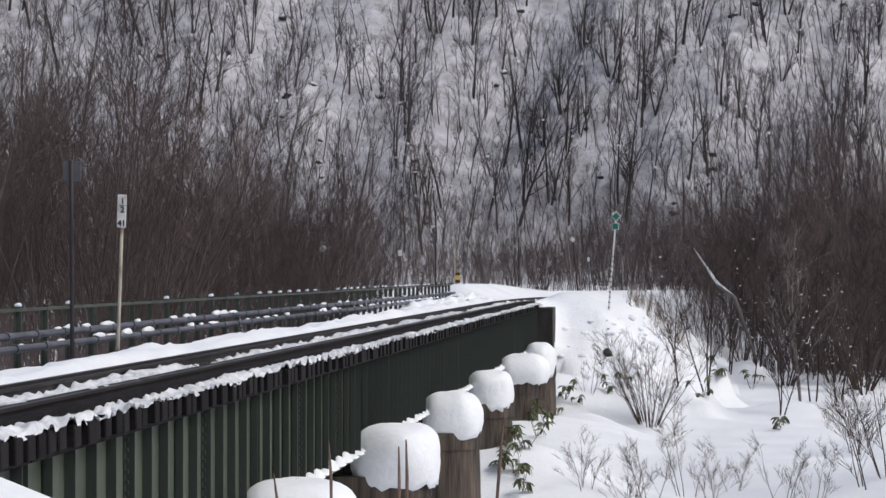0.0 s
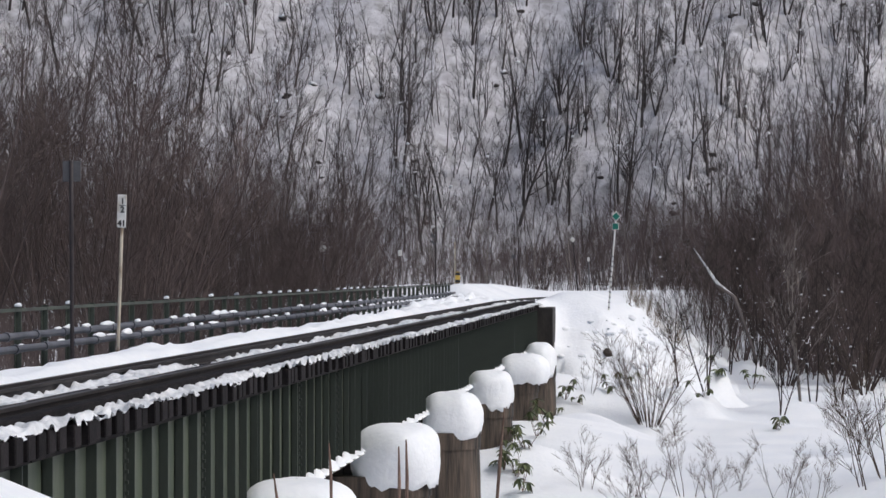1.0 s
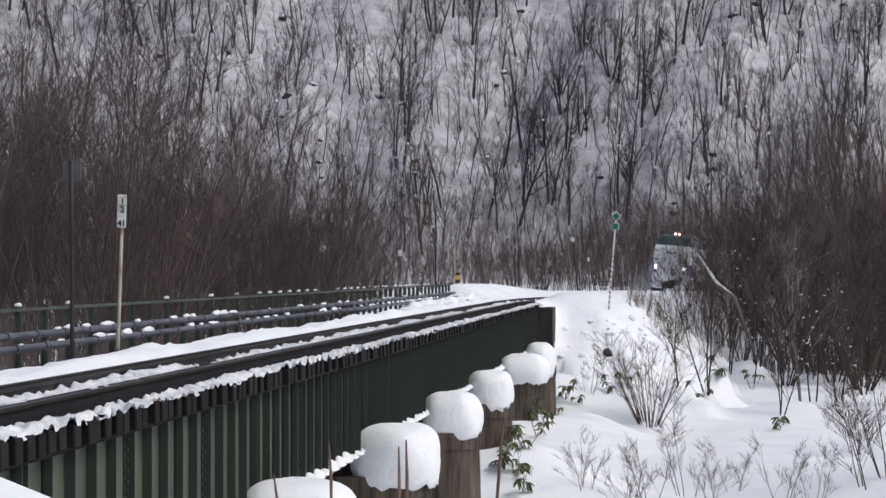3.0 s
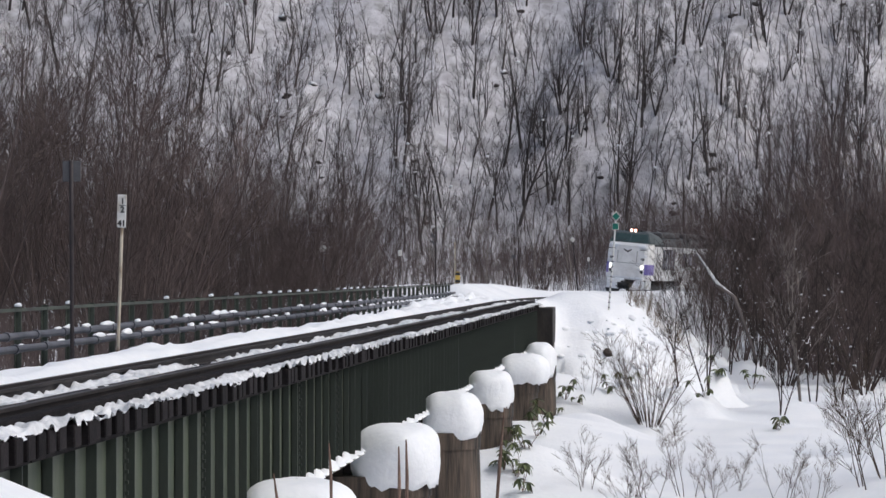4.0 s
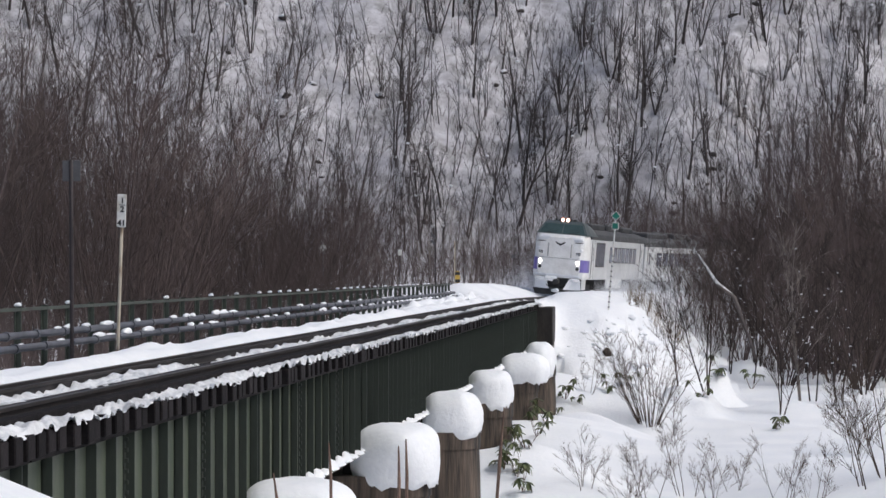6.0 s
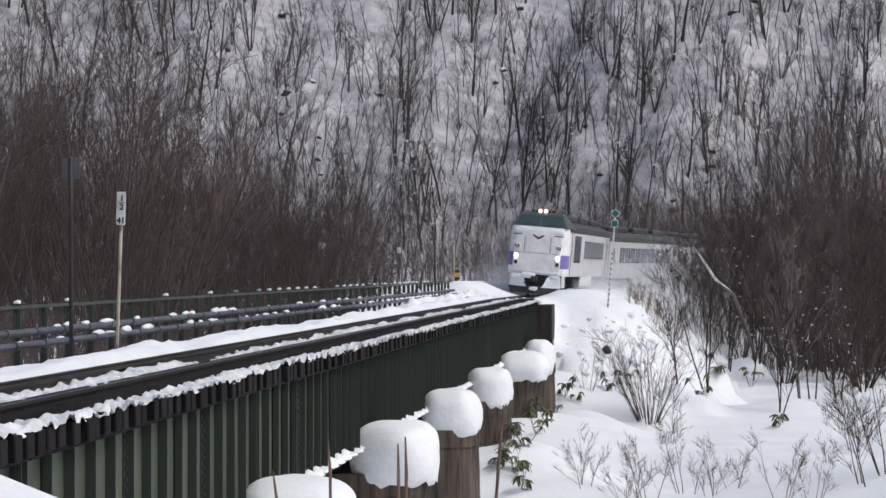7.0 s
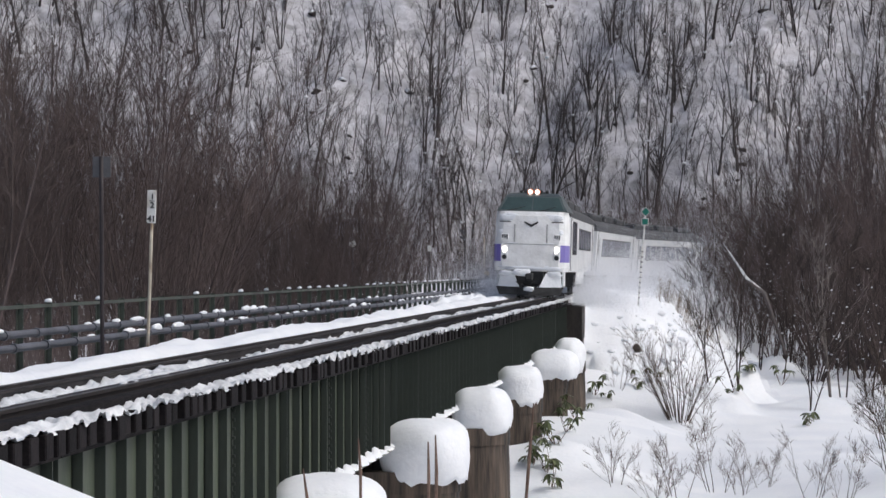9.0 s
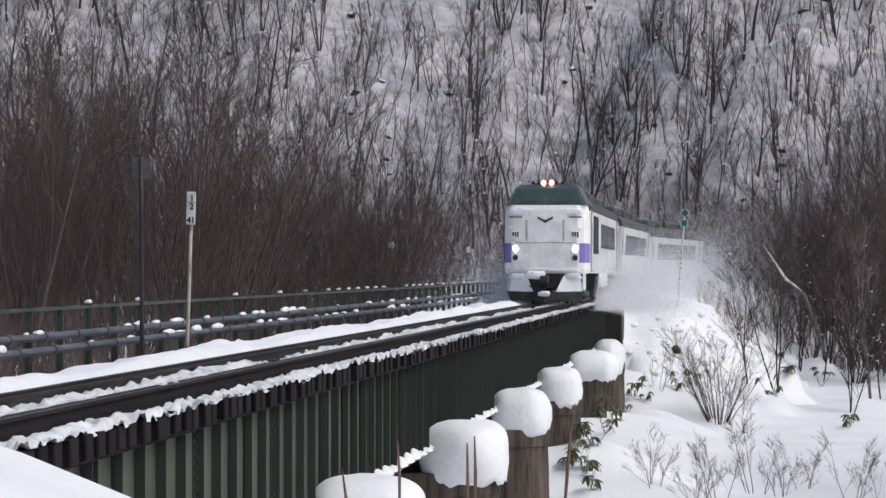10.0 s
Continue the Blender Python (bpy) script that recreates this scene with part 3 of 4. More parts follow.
# ---- train ----
WHITE = material("train_white", (0.60, 0.61, 0.62), (0.74, 0.75, 0.76), 0.45, 0.6, 8, 0.1, stain=(0.5, 0.5, 0.51))
FRONT_SNOW = material("caked_snow", (0.76, 0.755, 0.745), (0.95, 0.95, 0.95), 0.75, 1.6, 9, 0.55, depth=0.06, stain=(0.88, 0.875, 0.865))
PURPLE = material("train_purple", (0.16, 0.13, 0.42), (0.24, 0.20, 0.52), 0.45, 1.5, 20, 0.1)
ROOF = material("train_roof", (0.035, 0.037, 0.04), (0.08, 0.08, 0.085), 0.7, 1.5, 15, 0.3)
CAB = material("cab_green_grey", (0.045, 0.06, 0.062), (0.07, 0.09, 0.092), 0.4, 1.5, 15, 0.1)
GLASS = material("train_glass", (0.035, 0.06, 0.062), (0.05, 0.085, 0.085), 0.12, 1.0, 8, 0.0)
WINDOW = material("side_glass", (0.10, 0.10, 0.14), (0.2, 0.2, 0.26), 0.2, 1.0, 8, 0.0)
BLACK = material("underframe", (0.015, 0.015, 0.016), (0.04, 0.04, 0.042), 0.7, 3, 30, 0.3)
LAMP = glowing("lamp_on", (1.0, 0.93, 0.86), 5.0)
# reddish halo round the roof lamps, imitated by a faintly glowing disc
HALO_GLOW = glowing("lamp_halo", (1.0, 0.35, 0.2), 0.6)
# grey for grime and for the shade painted into the face's recesses
GRIME_SHADE = material("grime", (0.25, 0.25, 0.25), (0.5, 0.5, 0.5), 0.7, 4, 20, 0.4)
CAR, HALF, EAVES = 21.2, 1.43, 3.12


def section(half, eaves, crown, low, n=9):
    """Half-round roof over straight sides, from one foot to the other."""
    pts = [(-half, low), (-half, 1.6), (-half, eaves)]
    for k in range(1, n):
        a = math.pi * k / n
        pts.append((-half * math.cos(a), eaves + (crown - eaves) * math.sin(a) ** 0.8))
    return pts + [(half, eaves), (half, 1.6), (half, low)]


def shell(name, rings, mat, parent, close=True):
    n = len(rings[0])
    v = [p for r in rings for p in r]
    f = [(k * n + i, k * n + i + 1, (k + 1) * n + i + 1, (k + 1) * n + i) for k in range(len(rings) - 1) for i in range(n - 1)]
    if close:
        f += [(k * n, (k + 1) * n, (k + 1) * n + n - 1, k * n + n - 1) for k in range(len(rings) - 1)]
        f += [tuple(range(n)), tuple(reversed(range((len(rings) - 1) * n, len(rings) * n)))]
    return child(name, mesh_of(name, v, f, mat), parent)


def disc(parent, name, x, y, z, r, mat, deep=0.05, label=""):
    t = Tubes()
    t.add([Vector((x, y - deep, z)), Vector((x, y, z))], [r, r * 0.95], 14)
    return child(name, mesh_of(name, t.v, t.f, mat), parent, label)


def bogie(car, y):
    b = part("bogie", boxes((-0.95, -0.8, y - 1.5, y + 1.5, 0.42, 0.75, 0.03), (0.8, 0.95, y - 1.5, y + 1.5, 0.42, 0.75, 0.03),
                            (-0.9, 0.9, y - 0.3, y + 0.3, 0.45, 0.85, 0.03)), BLACK, car)
    for dy in (-1.05, 1.05):
        for sx in (-0.58, 0.58):
            t = Tubes()
            t.add([Vector((sx - 0.06, y + dy, 0.43)), Vector((sx + 0.06, y + dy, 0.43))], [0.43, 0.43], 20)
            child("wheel", mesh_of("wheel", t.v, t.f, BLACK), b)


def side_window(car, y0, y1, z0=1.98, z1=2.75):
    for sx in (-1, 1):
        w = part("window", boxes((sx * HALF - 0.012, sx * HALF + 0.012, y0, y1, z0, z1, 0.01)), WINDOW, car)
        part("frame", boxes((sx * HALF - 0.02, sx * HALF + 0.02, y0 - 0.04, y0, z0 - 0.04, z1 + 0.04), (sx * HALF - 0.02, sx * HALF + 0.02, y1, y1 + 0.04, z0 - 0.04, z1 + 0.04),
                            (sx * HALF - 0.02, sx * HALF + 0.02, y0, y1, z1, z1 + 0.04), (sx * HALF - 0.02, sx * HALF + 0.02, y0, y1, z0 - 0.04, z0)), BLACK, w)


def side_door(car, y0, y1):
    for sx in (-1, 1):
        d = part("door", boxes((sx * HALF - 0.02, sx * HALF + 0.015, y0, y1, 1.12, 3.05, 0.01)), WHITE, car)
        part("seam", boxes((sx * HALF - 0.02, sx * HALF + 0.018, y0 - 0.05, y0, 1.1, 3.1), (sx * HALF - 0.02, sx * HALF + 0.018, y1, y1 + 0.05, 1.1, 3.1)), BLACK, d)
        part("door_window", boxes((sx * HALF - 0.02, sx * HALF + 0.022, y0 + 0.2, y1 - 0.2, 2.0, 2.75, 0.01)), WINDOW, d)


def underframe(car, y0, y1):
    part("underfloor_tank", boxes((-1.3, 1.3, y0, y1, 0.42, 1.05, 0.05)), BLACK, car)
    part("skirt", boxes((-HALF + 0.03, -HALF + 0.09, y0, y1, 0.55, 1.1, 0.02)), FRONT_SNOW, car)
    part("skirt", boxes((HALF - 0.09, HALF - 0.03, y0, y1, 0.55, 1.1, 0.02)), FRONT_SNOW, car)


def roof_gear(car, spots):
    for y0, y1, h in spots:
        part("roof_unit", boxes((-0.85, 0.85, y0, y1, 3.6, 3.72 + h, 0.09)), ROOF, car)


def coach():
    car = thing("railcar", "white diesel railcar with dark roof, dusted with snow", "railcar", "cars of the train")
    prof = section(HALF, EAVES, 3.74, 1.05)
    lower = [p for p in prof]
    shell("body", [[(x, y, min(z, EAVES)) for x, z in lower] for y in (-20.95, -0.15)], WHITE, car)
    roofp = [(x * 1.01, z + 0.012) for x, z in prof if z >= EAVES - 0.01]
    shell("roof", [[(x, y, z) for x, z in roofp] for y in (-20.95, -0.15)], ROOF, car)
    part("gangway", boxes((-0.5, 0.5, -21.2, -20.9, 1.1, 3.2, 0.03), (-0.5, 0.5, -0.2, 0.0, 1.1, 3.2, 0.03)), BLACK, car)
    for k in range(10):
        side_window(car, -17.6 + k * 1.5, -17.6 + k * 1.5 + 1.15)
    side_door(car, -1.6, -0.8)
    side_door(car, -20.2, -19.4)
    underframe(car, -13.0, -7.5)
    bogie(car, -3.4)
    bogie(car, -17.5)
    roof_gear(car, [(-19.2, -15.0, 0.24), (-13.5, -9.0, 0.28), (-7.5, -2.4, 0.24)])
    part("rain_gutter", boxes((HALF - 0.005, HALF + 0.035, -20.9, -0.2, 3.07, 3.13)), ROOF, car)
    return car


def lead_car():
    """The leading car: raised cab with a raked windscreen over a face caked in snow."""
    car = thing("railcar", "leading railcar with raised cab, its face caked in snow", "railcar", "cars of the train")
    prof = section(HALF, EAVES, 3.74, 1.05)
    shell("body", [[(x, y, min(z, EAVES)) for x, z in prof] for y in (-20.95, -1.2)], WHITE, car)
    shell("roof", [[(x * 1.01, y, z + 0.012) for x, z in prof if z >= EAVES - 0.01] for y in (-20.95, -1.3)], ROOF, car)
    # nose: flat face with chamfered corners, from floor to the foot of the windscreen
    face = [(-1.43, -1.25), (-1.42, -0.48), (-1.30, -0.14), (-1.08, 0.0), (-0.5, 0.05), (0.5, 0.05), (1.08, 0.0), (1.30, -0.14), (1.42, -0.48), (1.43, -1.25)]
    rows = ((1.05, 0.97, -0.05), (1.2, 1.0, 0.0), (2.0, 1.0, 0.02), (2.06, 0.995, -0.03), (2.7, 0.99, -0.05), (3.1, 0.975, -0.09), (3.27, 0.95, -0.17))
    shell("nose", [[(x * k, y + (o if y > -1 else 0), z) for x, y in face] for z, k, o in rows], FRONT_SNOW, car)
    # corners in the line's purple
    for sx in (-1, 1):
        pts = [(1.435, -1.2), (1.427, -0.48), (1.312, -0.128), (1.15, -0.02)]
        v = [(sx * x, y + 0.012, z) for x, y in pts for z in (1.40, 2.03)] + [(sx * (x - 0.05), y - 0.03, z) for x, y in pts for z in (1.40, 2.03)]
        f = []
        for k in range(3):
            a = 2 * k
            f += [(a, a + 2, a + 3, a + 1), (a + 8, a + 9, a + 11, a + 10), (a, a + 8, a + 10, a + 2), (a + 1, a + 3, a + 11, a + 9)]
        f += [(0, 1, 9, 8), (6, 14, 15, 7)]
        child("colour_band", mesh_of("colour_band", v, f, PURPLE), car, "purple band round the corner")
    # raised cab
    cabr = [[(-1.36, -0.24, 3.27), (1.36, -0.24, 3.27), (1.43, -1.1, 3.27), (1.43, -3.4, 3.27), (-1.43, -3.4, 3.27), (-1.43, -1.1, 3.27)],
            [(-1.05, -0.72, 3.86), (1.05, -0.72, 3.86), (1.1, -1.3, 3.88), (1.05, -3.2, 3.74), (-1.05, -3.2, 3.74), (-1.1, -1.3, 3.88)],
            [(-0.9, -0.98, 3.97), (0.9, -0.98, 3.97), (0.92, -1.4, 3.98), (0.8, -3.0, 3.80), (-0.8, -3.0, 3.80), (-0.92, -1.4, 3.98)]]
    v = [p for r in cabr for p in r]
    f = [(k * 6 + i, k * 6 + (i + 1) % 6, (k + 1) * 6 + (i + 1) % 6, (k + 1) * 6 + i) for k in range(2) for i in range(6)] + [(12, 13, 14, 15, 16, 17)]
    child("cab", mesh_of("cab", v, f, CAB), car, "dark green-grey raised cab")
    for a, b in ((-1.24, -0.03), (0.03, 1.24)):
        def lerp(x, z):
            q = (z - 3.27) / 0.59
            return (x * (1 - 0.228 * q), -0.24 - 0.48 * q + 0.012, z)
        lo, hi = 3.33, 3.80
        vv = [lerp(a, lo), lerp(b, lo), lerp(b, hi), lerp(a, hi)]
        vv += [(x, y - 0.03, z) for x, y, z in vv]
        child("windscreen", mesh_of("windscreen", vv, [(0, 1, 2, 3), (7, 6, 5, 4), (0, 4, 5, 1), (1, 5, 6, 2), (2, 6, 7, 3), (3, 7, 4, 0)], GLASS), car, "dark greenish windscreen pane")
        t = Tubes()
        t.add([Vector(lerp((a + b) / 2 + 0.3, 3.30)) + Vector((0, 0.02, 0)), Vector(lerp((a + b) / 2 - 0.35, 3.46)) + Vector((0, 0.03, 0))], [0.014, 0.008], 4)
        child("wiper", mesh_of("wiper", t.v, t.f, BLACK), car)
    # roof headlamps in a housing, with horns beside
    part("lamp_housing", boxes((-0.34, 0.34, -1.3, -0.95, 3.93, 4.10, 0.04)), BLACK, car)
    for x in (-0.135, 0.135):
        lamp = disc(car, "roof_lamp", x, -0.90, 4.02, 0.078, LAMP, 0.08, "lit roof headlamp")
        # glow round the lamp built as a disc, not a part of it
        disc(lamp, "lamp_rim", x, -0.912, 4.02, 0.115, HALO_GLOW, 0.06)
    for x in (-0.5, 0.5):
        disc(car, "horn", x, -0.98, 4.02, 0.06, BLACK, 0.3)
    for k, (y0, y1) in enumerate(((-1.9, -1.6), (-2.6, -2.2))):
        part("roof_vent", boxes((-0.55, 0.55, y0, y1, 3.85, 4.04 - 0.06 * k, 0.05)), ROOF, car)
    # face lamps
    for x in (-1.0, 1.0):
        hood = part("lamp_recess", boxes((x - 0.14, x + 0.14, -0.06, 0.045, 1.45, 2.06, 0.03)), FRONT_SNOW, car)
        disc(hood, "headlamp", x, 0.075, 1.87, 0.092, LAMP, 0.06, "lit headlamp")
        disc(hood, "headlamp", x, 0.072, 1.79, 0.06, LAMP, 0.06, "lit headlamp")
        disc(hood, "tail_lamp", x, 0.075, 1.56, 0.095, BLACK, 0.06, "dark unlit lamp")
        part("number_panel", boxes((x - 0.15, x + 0.15, -0.06, 0.02, 2.20, 2.42, 0.02)), FRONT_SNOW, car)
        for k in range(3):
            part("number_bar", boxes((x - 0.11 + 0.08 * k, x - 0.06 + 0.08 * k, 0.0, 0.03, 2.23 + 0.02 * k, 2.40)), BLACK, car)
        part("hand_rail", boxes((x - 0.22, x + 0.22, -0.02, 0.015, 2.86, 2.90, 0.01)), BLACK, car)
    # chevron badge
    for sx in (-1, 1):
        v = [(0, 0.02, 2.68), (0, 0.02, 2.78), (sx * 0.26, 0.02, 2.90), (sx * 0.26, 0.02, 2.84)]
        v += [(x, y - 0.08, z) for x, y, z in v]
        child("badge", mesh_of("badge", v, [(0, 1, 2, 3), (7, 6, 5, 4), (0, 4, 5, 1), (1, 5, 6, 2), (2, 6, 7, 3), (3, 7, 4, 0)], BLACK), car, "dark chevron badge")
    # grime-and-shade strips: door recess edges, crease over the lamps; caked ledge under the windscreen
    for x in (-0.62, 0.62):
        part("door_edge", boxes((x - 0.035, x + 0.035, -0.05, 0.03, 2.10, 2.80, 0.02)), GRIME_SHADE, car, "grey strip of grime and painted recess shade at the door edge")
    part("crease", boxes((-1.02, 1.02, -0.04, 0.062, 2.035, 2.06)), GRIME_SHADE, car, "grey strip of grime and painted shade along the face crease")
    def pillow(name, x0, x1, z0, z1, y, deep, seed):
        bm = bmesh.new()
        bmesh.ops.create_icosphere(bm, subdivisions=3, radius=1)
        for v in bm.verts:
            n = 1 + 0.38 * noise.noise(v.co * 3.0 + Vector((seed, 0, 0)))
            e = Vector([math.copysign(abs(c) ** 0.7, c) for c in v.co])
            v.co = Vector(((x0 + x1) / 2 + e.x * (x1 - x0) / 2 * n, y + e.y * deep * n, (z0 + z1) / 2 + e.z * (z1 - z0) / 2 * n))
        return part(name, bm, SNOW, car, "snow packed on the front", True)
    pillow("packed_snow", -1.2, -0.45, 2.92, 3.16, -0.09, 0.045, 1)
    pillow("packed_snow", 0.4, 1.2, 2.90, 3.18, -0.09, 0.045, 2)
    pillow("packed_snow", -1.15, 1.15, 1.08, 1.26, -0.02, 0.09, 3)
    pillow("packed_snow", -1.22, -0.78, 2.42, 2.60, -0.09, 0.045, 5)
    pillow("packed_snow", 0.80, 1.24, 2.43, 2.58, -0.09, 0.045, 6)
    pillow("packed_snow", -0.9, -0.2, 2.02, 2.10, -0.01, 0.03, 7)
    pillow("packed_snow", 0.1, 0.95, 2.01, 2.10, -0.01, 0.03, 8)
    pillow("packed_snow", -0.55, 0.5, 1.24, 1.36, -0.01, 0.04, 9)
    pillow("packed_snow", -1.2, -0.65, 0.86, 1.05, -0.02, 0.12, 10)
    pillow("packed_snow", 0.65, 1.2, 0.86, 1.05, -0.02, 0.12, 11)
    pillow("packed_snow", -0.2, 0.2, 0.30, 0.48, 0.42, 0.08, 12)
    pillow("packed_snow", -0.05, 0.62, 0.86, 1.12, 0.36, 0.16, 4)
    # snow plough skirts either side of the coupler
    for sx in (-1, 1):
        v = [(sx * 0.38, 0.30, 0.46), (sx * 1.22, -0.12, 0.46), (sx * 1.16, -0.14, 0.98), (sx * 0.62, 0.08, 0.98)]
        v += [(x, y - 0.14, z) for x, y, z in v]
        ff = [(0, 1, 2, 3), (7, 6, 5, 4), (0, 4, 5, 1), (1, 5, 6, 2), (2, 6, 7, 3), (3, 7, 4, 0)]
        child("plough_skirt", mesh_of("plough_skirt", v, ff, SNOW), car, "snow-covered skirt plate")
        v = [(sx * 0.0, 0.44, 0.16), (sx * 1.16, -0.1, 0.16), (sx * 1.3, -0.12, 0.47), (sx * 0.0, 0.40, 0.47)]
        v += [(x, y - 0.2, z) for x, y, z in v]
        child("plough_blade", mesh_of("plough_blade", v, ff, BLACK), car, "black plough blade")
        part("side_skirt", boxes((sx * 1.25 - 0.03, sx * 1.25 + 0.03, -1.4, -0.2, 0.5, 1.06, 0.02)), WHITE, car)
    part("coupler_box", boxes((-0.5, 0.5, -0.6, -0.02, 0.55, 1.08, 0.03)), BLACK, car)
    part("coupler", boxes((-0.14, 0.14, 0.0, 0.55, 0.72, 0.98, 0.04)), BLACK, car)
    for x0, x1, z in ((-0.45, 0.3, 0.6), (-0.2, 0.5, 0.66)):
        t = Tubes()
        t.add([Vector((x0 + (x1 - x0) * k / 6, 0.34, z - 0.16 * math.sin(math.pi * k / 6))) for k in range(7)], [0.022] * 7, 5)
        child("air_hose", mesh_of("air_hose", t.v, t.f, BLACK), car)
    # side
    side_door(car, -2.4, -1.7)
    for k in range(5):
        side_window(car, -3.5 - 0.6 * k, -3.5 - 0.6 * k + 0.38, 1.75, 2.95)
    for k in range(7):
        side_window(car, -17.6 + k * 1.45, -17.6 + k * 1.45 + 1.05)
    side_door(car, -20.2, -19.4)
    part("gangway", boxes((-0.5, 0.5, -21.2, -20.9, 1.1, 3.2, 0.03)), BLACK, car)
    underframe(car, -13.0, -7.5)
    bogie(car, -3.4)
    bogie(car, -17.5)
    roof_gear(car, [(-19.5, -15.4, 0.24), (-14.0, -10.0, 0.28), (-9, -4.4, 0.26)])
    part("rain_gutter", boxes((HALF - 0.005, HALF + 0.035, -20.9, -1.3, 3.07, 3.13)), ROOF, car)
    return car


first_coach = coach()
front_car = lead_car()
for me in {ob.data for ob in front_car.children_recursive}:
    me.transform(Matrix.Diagonal((0.99, 1, 1.02, 1)))
cars = [front_car, first_coach] + [copy_thing(first_coach, Matrix.Identity(4))]


# powder snow whirled up by the train: one loose cloud of flat flakes beside each car
def powder(seed, n, x0, x1, y0, y1, grow, z1, size):
    r = np.random.RandomState(seed)
    f = r.rand(n) ** 0.85
    y = y0 + (y1 - y0) * f
    wide = 0.30 + 0.70 * f ** grow
    side = x0 + (x1 - x0) * wide * np.abs(r.normal(0, 0.5, n))
    lift = 1 + 0.4 * bumps(y, side, seed, [(6, 0.6), (2.5, 0.5)])
    z = -0.1 + z1 * wide * lift * np.abs(r.normal(0, 0.5, n))
    z = z - (0.15 + 0.25 * np.maximum(np.abs(side) - 1.8, 0)) * r.rand(n)
    thin = bumps(y, side * 1.2 + z, seed + 3, [(5, 0.6), (2, 0.5)])
    keep = r.rand(n) < np.clip(0.75 + 0.5 * thin, 0.15, 1)
    c = np.stack([side, y, z], -1)[keep]
    n = len(c)
    s = size * (0.5 + r.rand(n, 1, 1))
    corners = r.normal(0, 1, (n, 3, 3))
    corners /= np.linalg.norm(corners, axis=2, keepdims=True)
    v = (c[:, None, :] + corners * s).reshape(-1, 3)
    ob = new("powder_snow", mesh_of("powder_snow", v.tolist(), np.arange(3 * n).reshape(-1, 3).tolist(), FLAKE))
    return tagged(ob, "cloud of powder snow whirled up by the train", "powder snow", kind="stuff")


FLAKE = bpy.data.materials.new("flake")
FLAKE.use_nodes = True
fn, fl = FLAKE.node_tree.nodes, FLAKE.node_tree.links
lit, seen_through, both = fn.new("ShaderNodeBsdfDiffuse"), fn.new("ShaderNodeBsdfTranslucent"), fn.new("ShaderNodeMixShader")
lit.inputs[0].default_value = seen_through.inputs[0].default_value = (0.86, 0.88, 0.92, 1)
fl.new(lit.outputs[0], both.inputs[1])
fl.new(seen_through.outputs[0], both.inputs[2])
clear, thin = fn.new("ShaderNodeBsdfTransparent"), fn.new("ShaderNodeMixShader")
thin.inputs[0].default_value = 0.7
fl.new(clear.outputs[0], thin.inputs[1])
fl.new(both.outputs[0], thin.inputs[2])
fl.new(thin.outputs[0], fn["Material Output"].inputs["Surface"])
# in car space the car's own left faces the field
clouds = [(powder(50, 200000, -1.5, -4.8, -1.5, -21, 0.7, 2.2, 0.0172), 0), (powder(51, 190000, -1.5, -6.0, 0.0, -21, 0.25, 2.9, 0.022), 1),
          (powder(52, 170000, -1.5, -6.5, 0.0, -21, 0.15, 3.9, 0.026), 2), (powder(53, 160000, 2.4, -6.5, 1.0, -34, 0.15, 5.2, 0.028), 3),
          (powder(54, 120000, 1.2, 5.0, 0.4, -18, 0.5, 2.9, 0.018), 0), (powder(55, 16000, 1.2, -1.4, 0.4, -6, 0.2, 0.6, 0.015), 0)]


def train_front(t):
    """Metres of track from y = 0 to the train's nose."""
    return 79.5 + 11.4 * (10.0 - t)


def car_pose(s):
    """The pose of a car with its front end at s, on two bogies."""
    a, b = track(s + 3.2), track(s + 17.4)
    dx, dy = b[0] - a[0], b[1] - a[1]
    h = math.atan2(dx, dy)
    cant = (a[4] + b[4]) / 2
    m = pose(a[0] - 3.2 * math.sin(h), a[1] - 3.2 * math.cos(h), a[2] - 0.06 + 0.05 * cant / 0.087, 0, 0, -math.degrees(h))
    return m @ pose(0, 0, 0, 0, math.degrees(cant), 0) @ pose(0, 0, 0, 0, 0, 180)
# ---- woods ----
HILL = ([tree_meshes(100 + k, 11 + (k % 3), 1, 0.3, 15, 9, 0.15 + 0.02 * (k % 3), BARK_HILL, BARK_HILL, 0.22, 0.09, 1.5) for k in range(6)]
        + [tree_meshes(120 + k, 11, 2 + k % 2, 0.25, 8, 8, 0.12, BARK_HILL, BARK_HILL, 0.22, 0.09, 1.5) for k in range(4)])
WOODS, THICKETS, FIELD_TREES = [], [], []


def hill_spot(px, py):
    """The place on the hillside that the line of sight through a point of the first view meets."""
    lo, hi = 215.0, 420.0
    for _ in range(24):
        d = (lo + hi) / 2
        z = height_at((px - 784) / F * d, d)
        if z < 1.2 + (482 - py) / F * d:
            lo = d
        else:
            hi = d
    return (px - 784) / F * d, d


rng = random.Random(8)
for k in range(315):
    x, y = hill_spot(rng.uniform(-190, 1640), rng.uniform(-120, 455))
    WOODS.append(plant(HILL[rng.randrange(10)], "bare_tree", "bare grey deciduous tree on the snowy hillside", "tree", "trees on the hillside",
          at_ground(x, y, 0.2, rng.uniform(0, 360), rng.uniform(0.45, 1.05), (rng.uniform(-9, 5), rng.uniform(-9, 9)))))


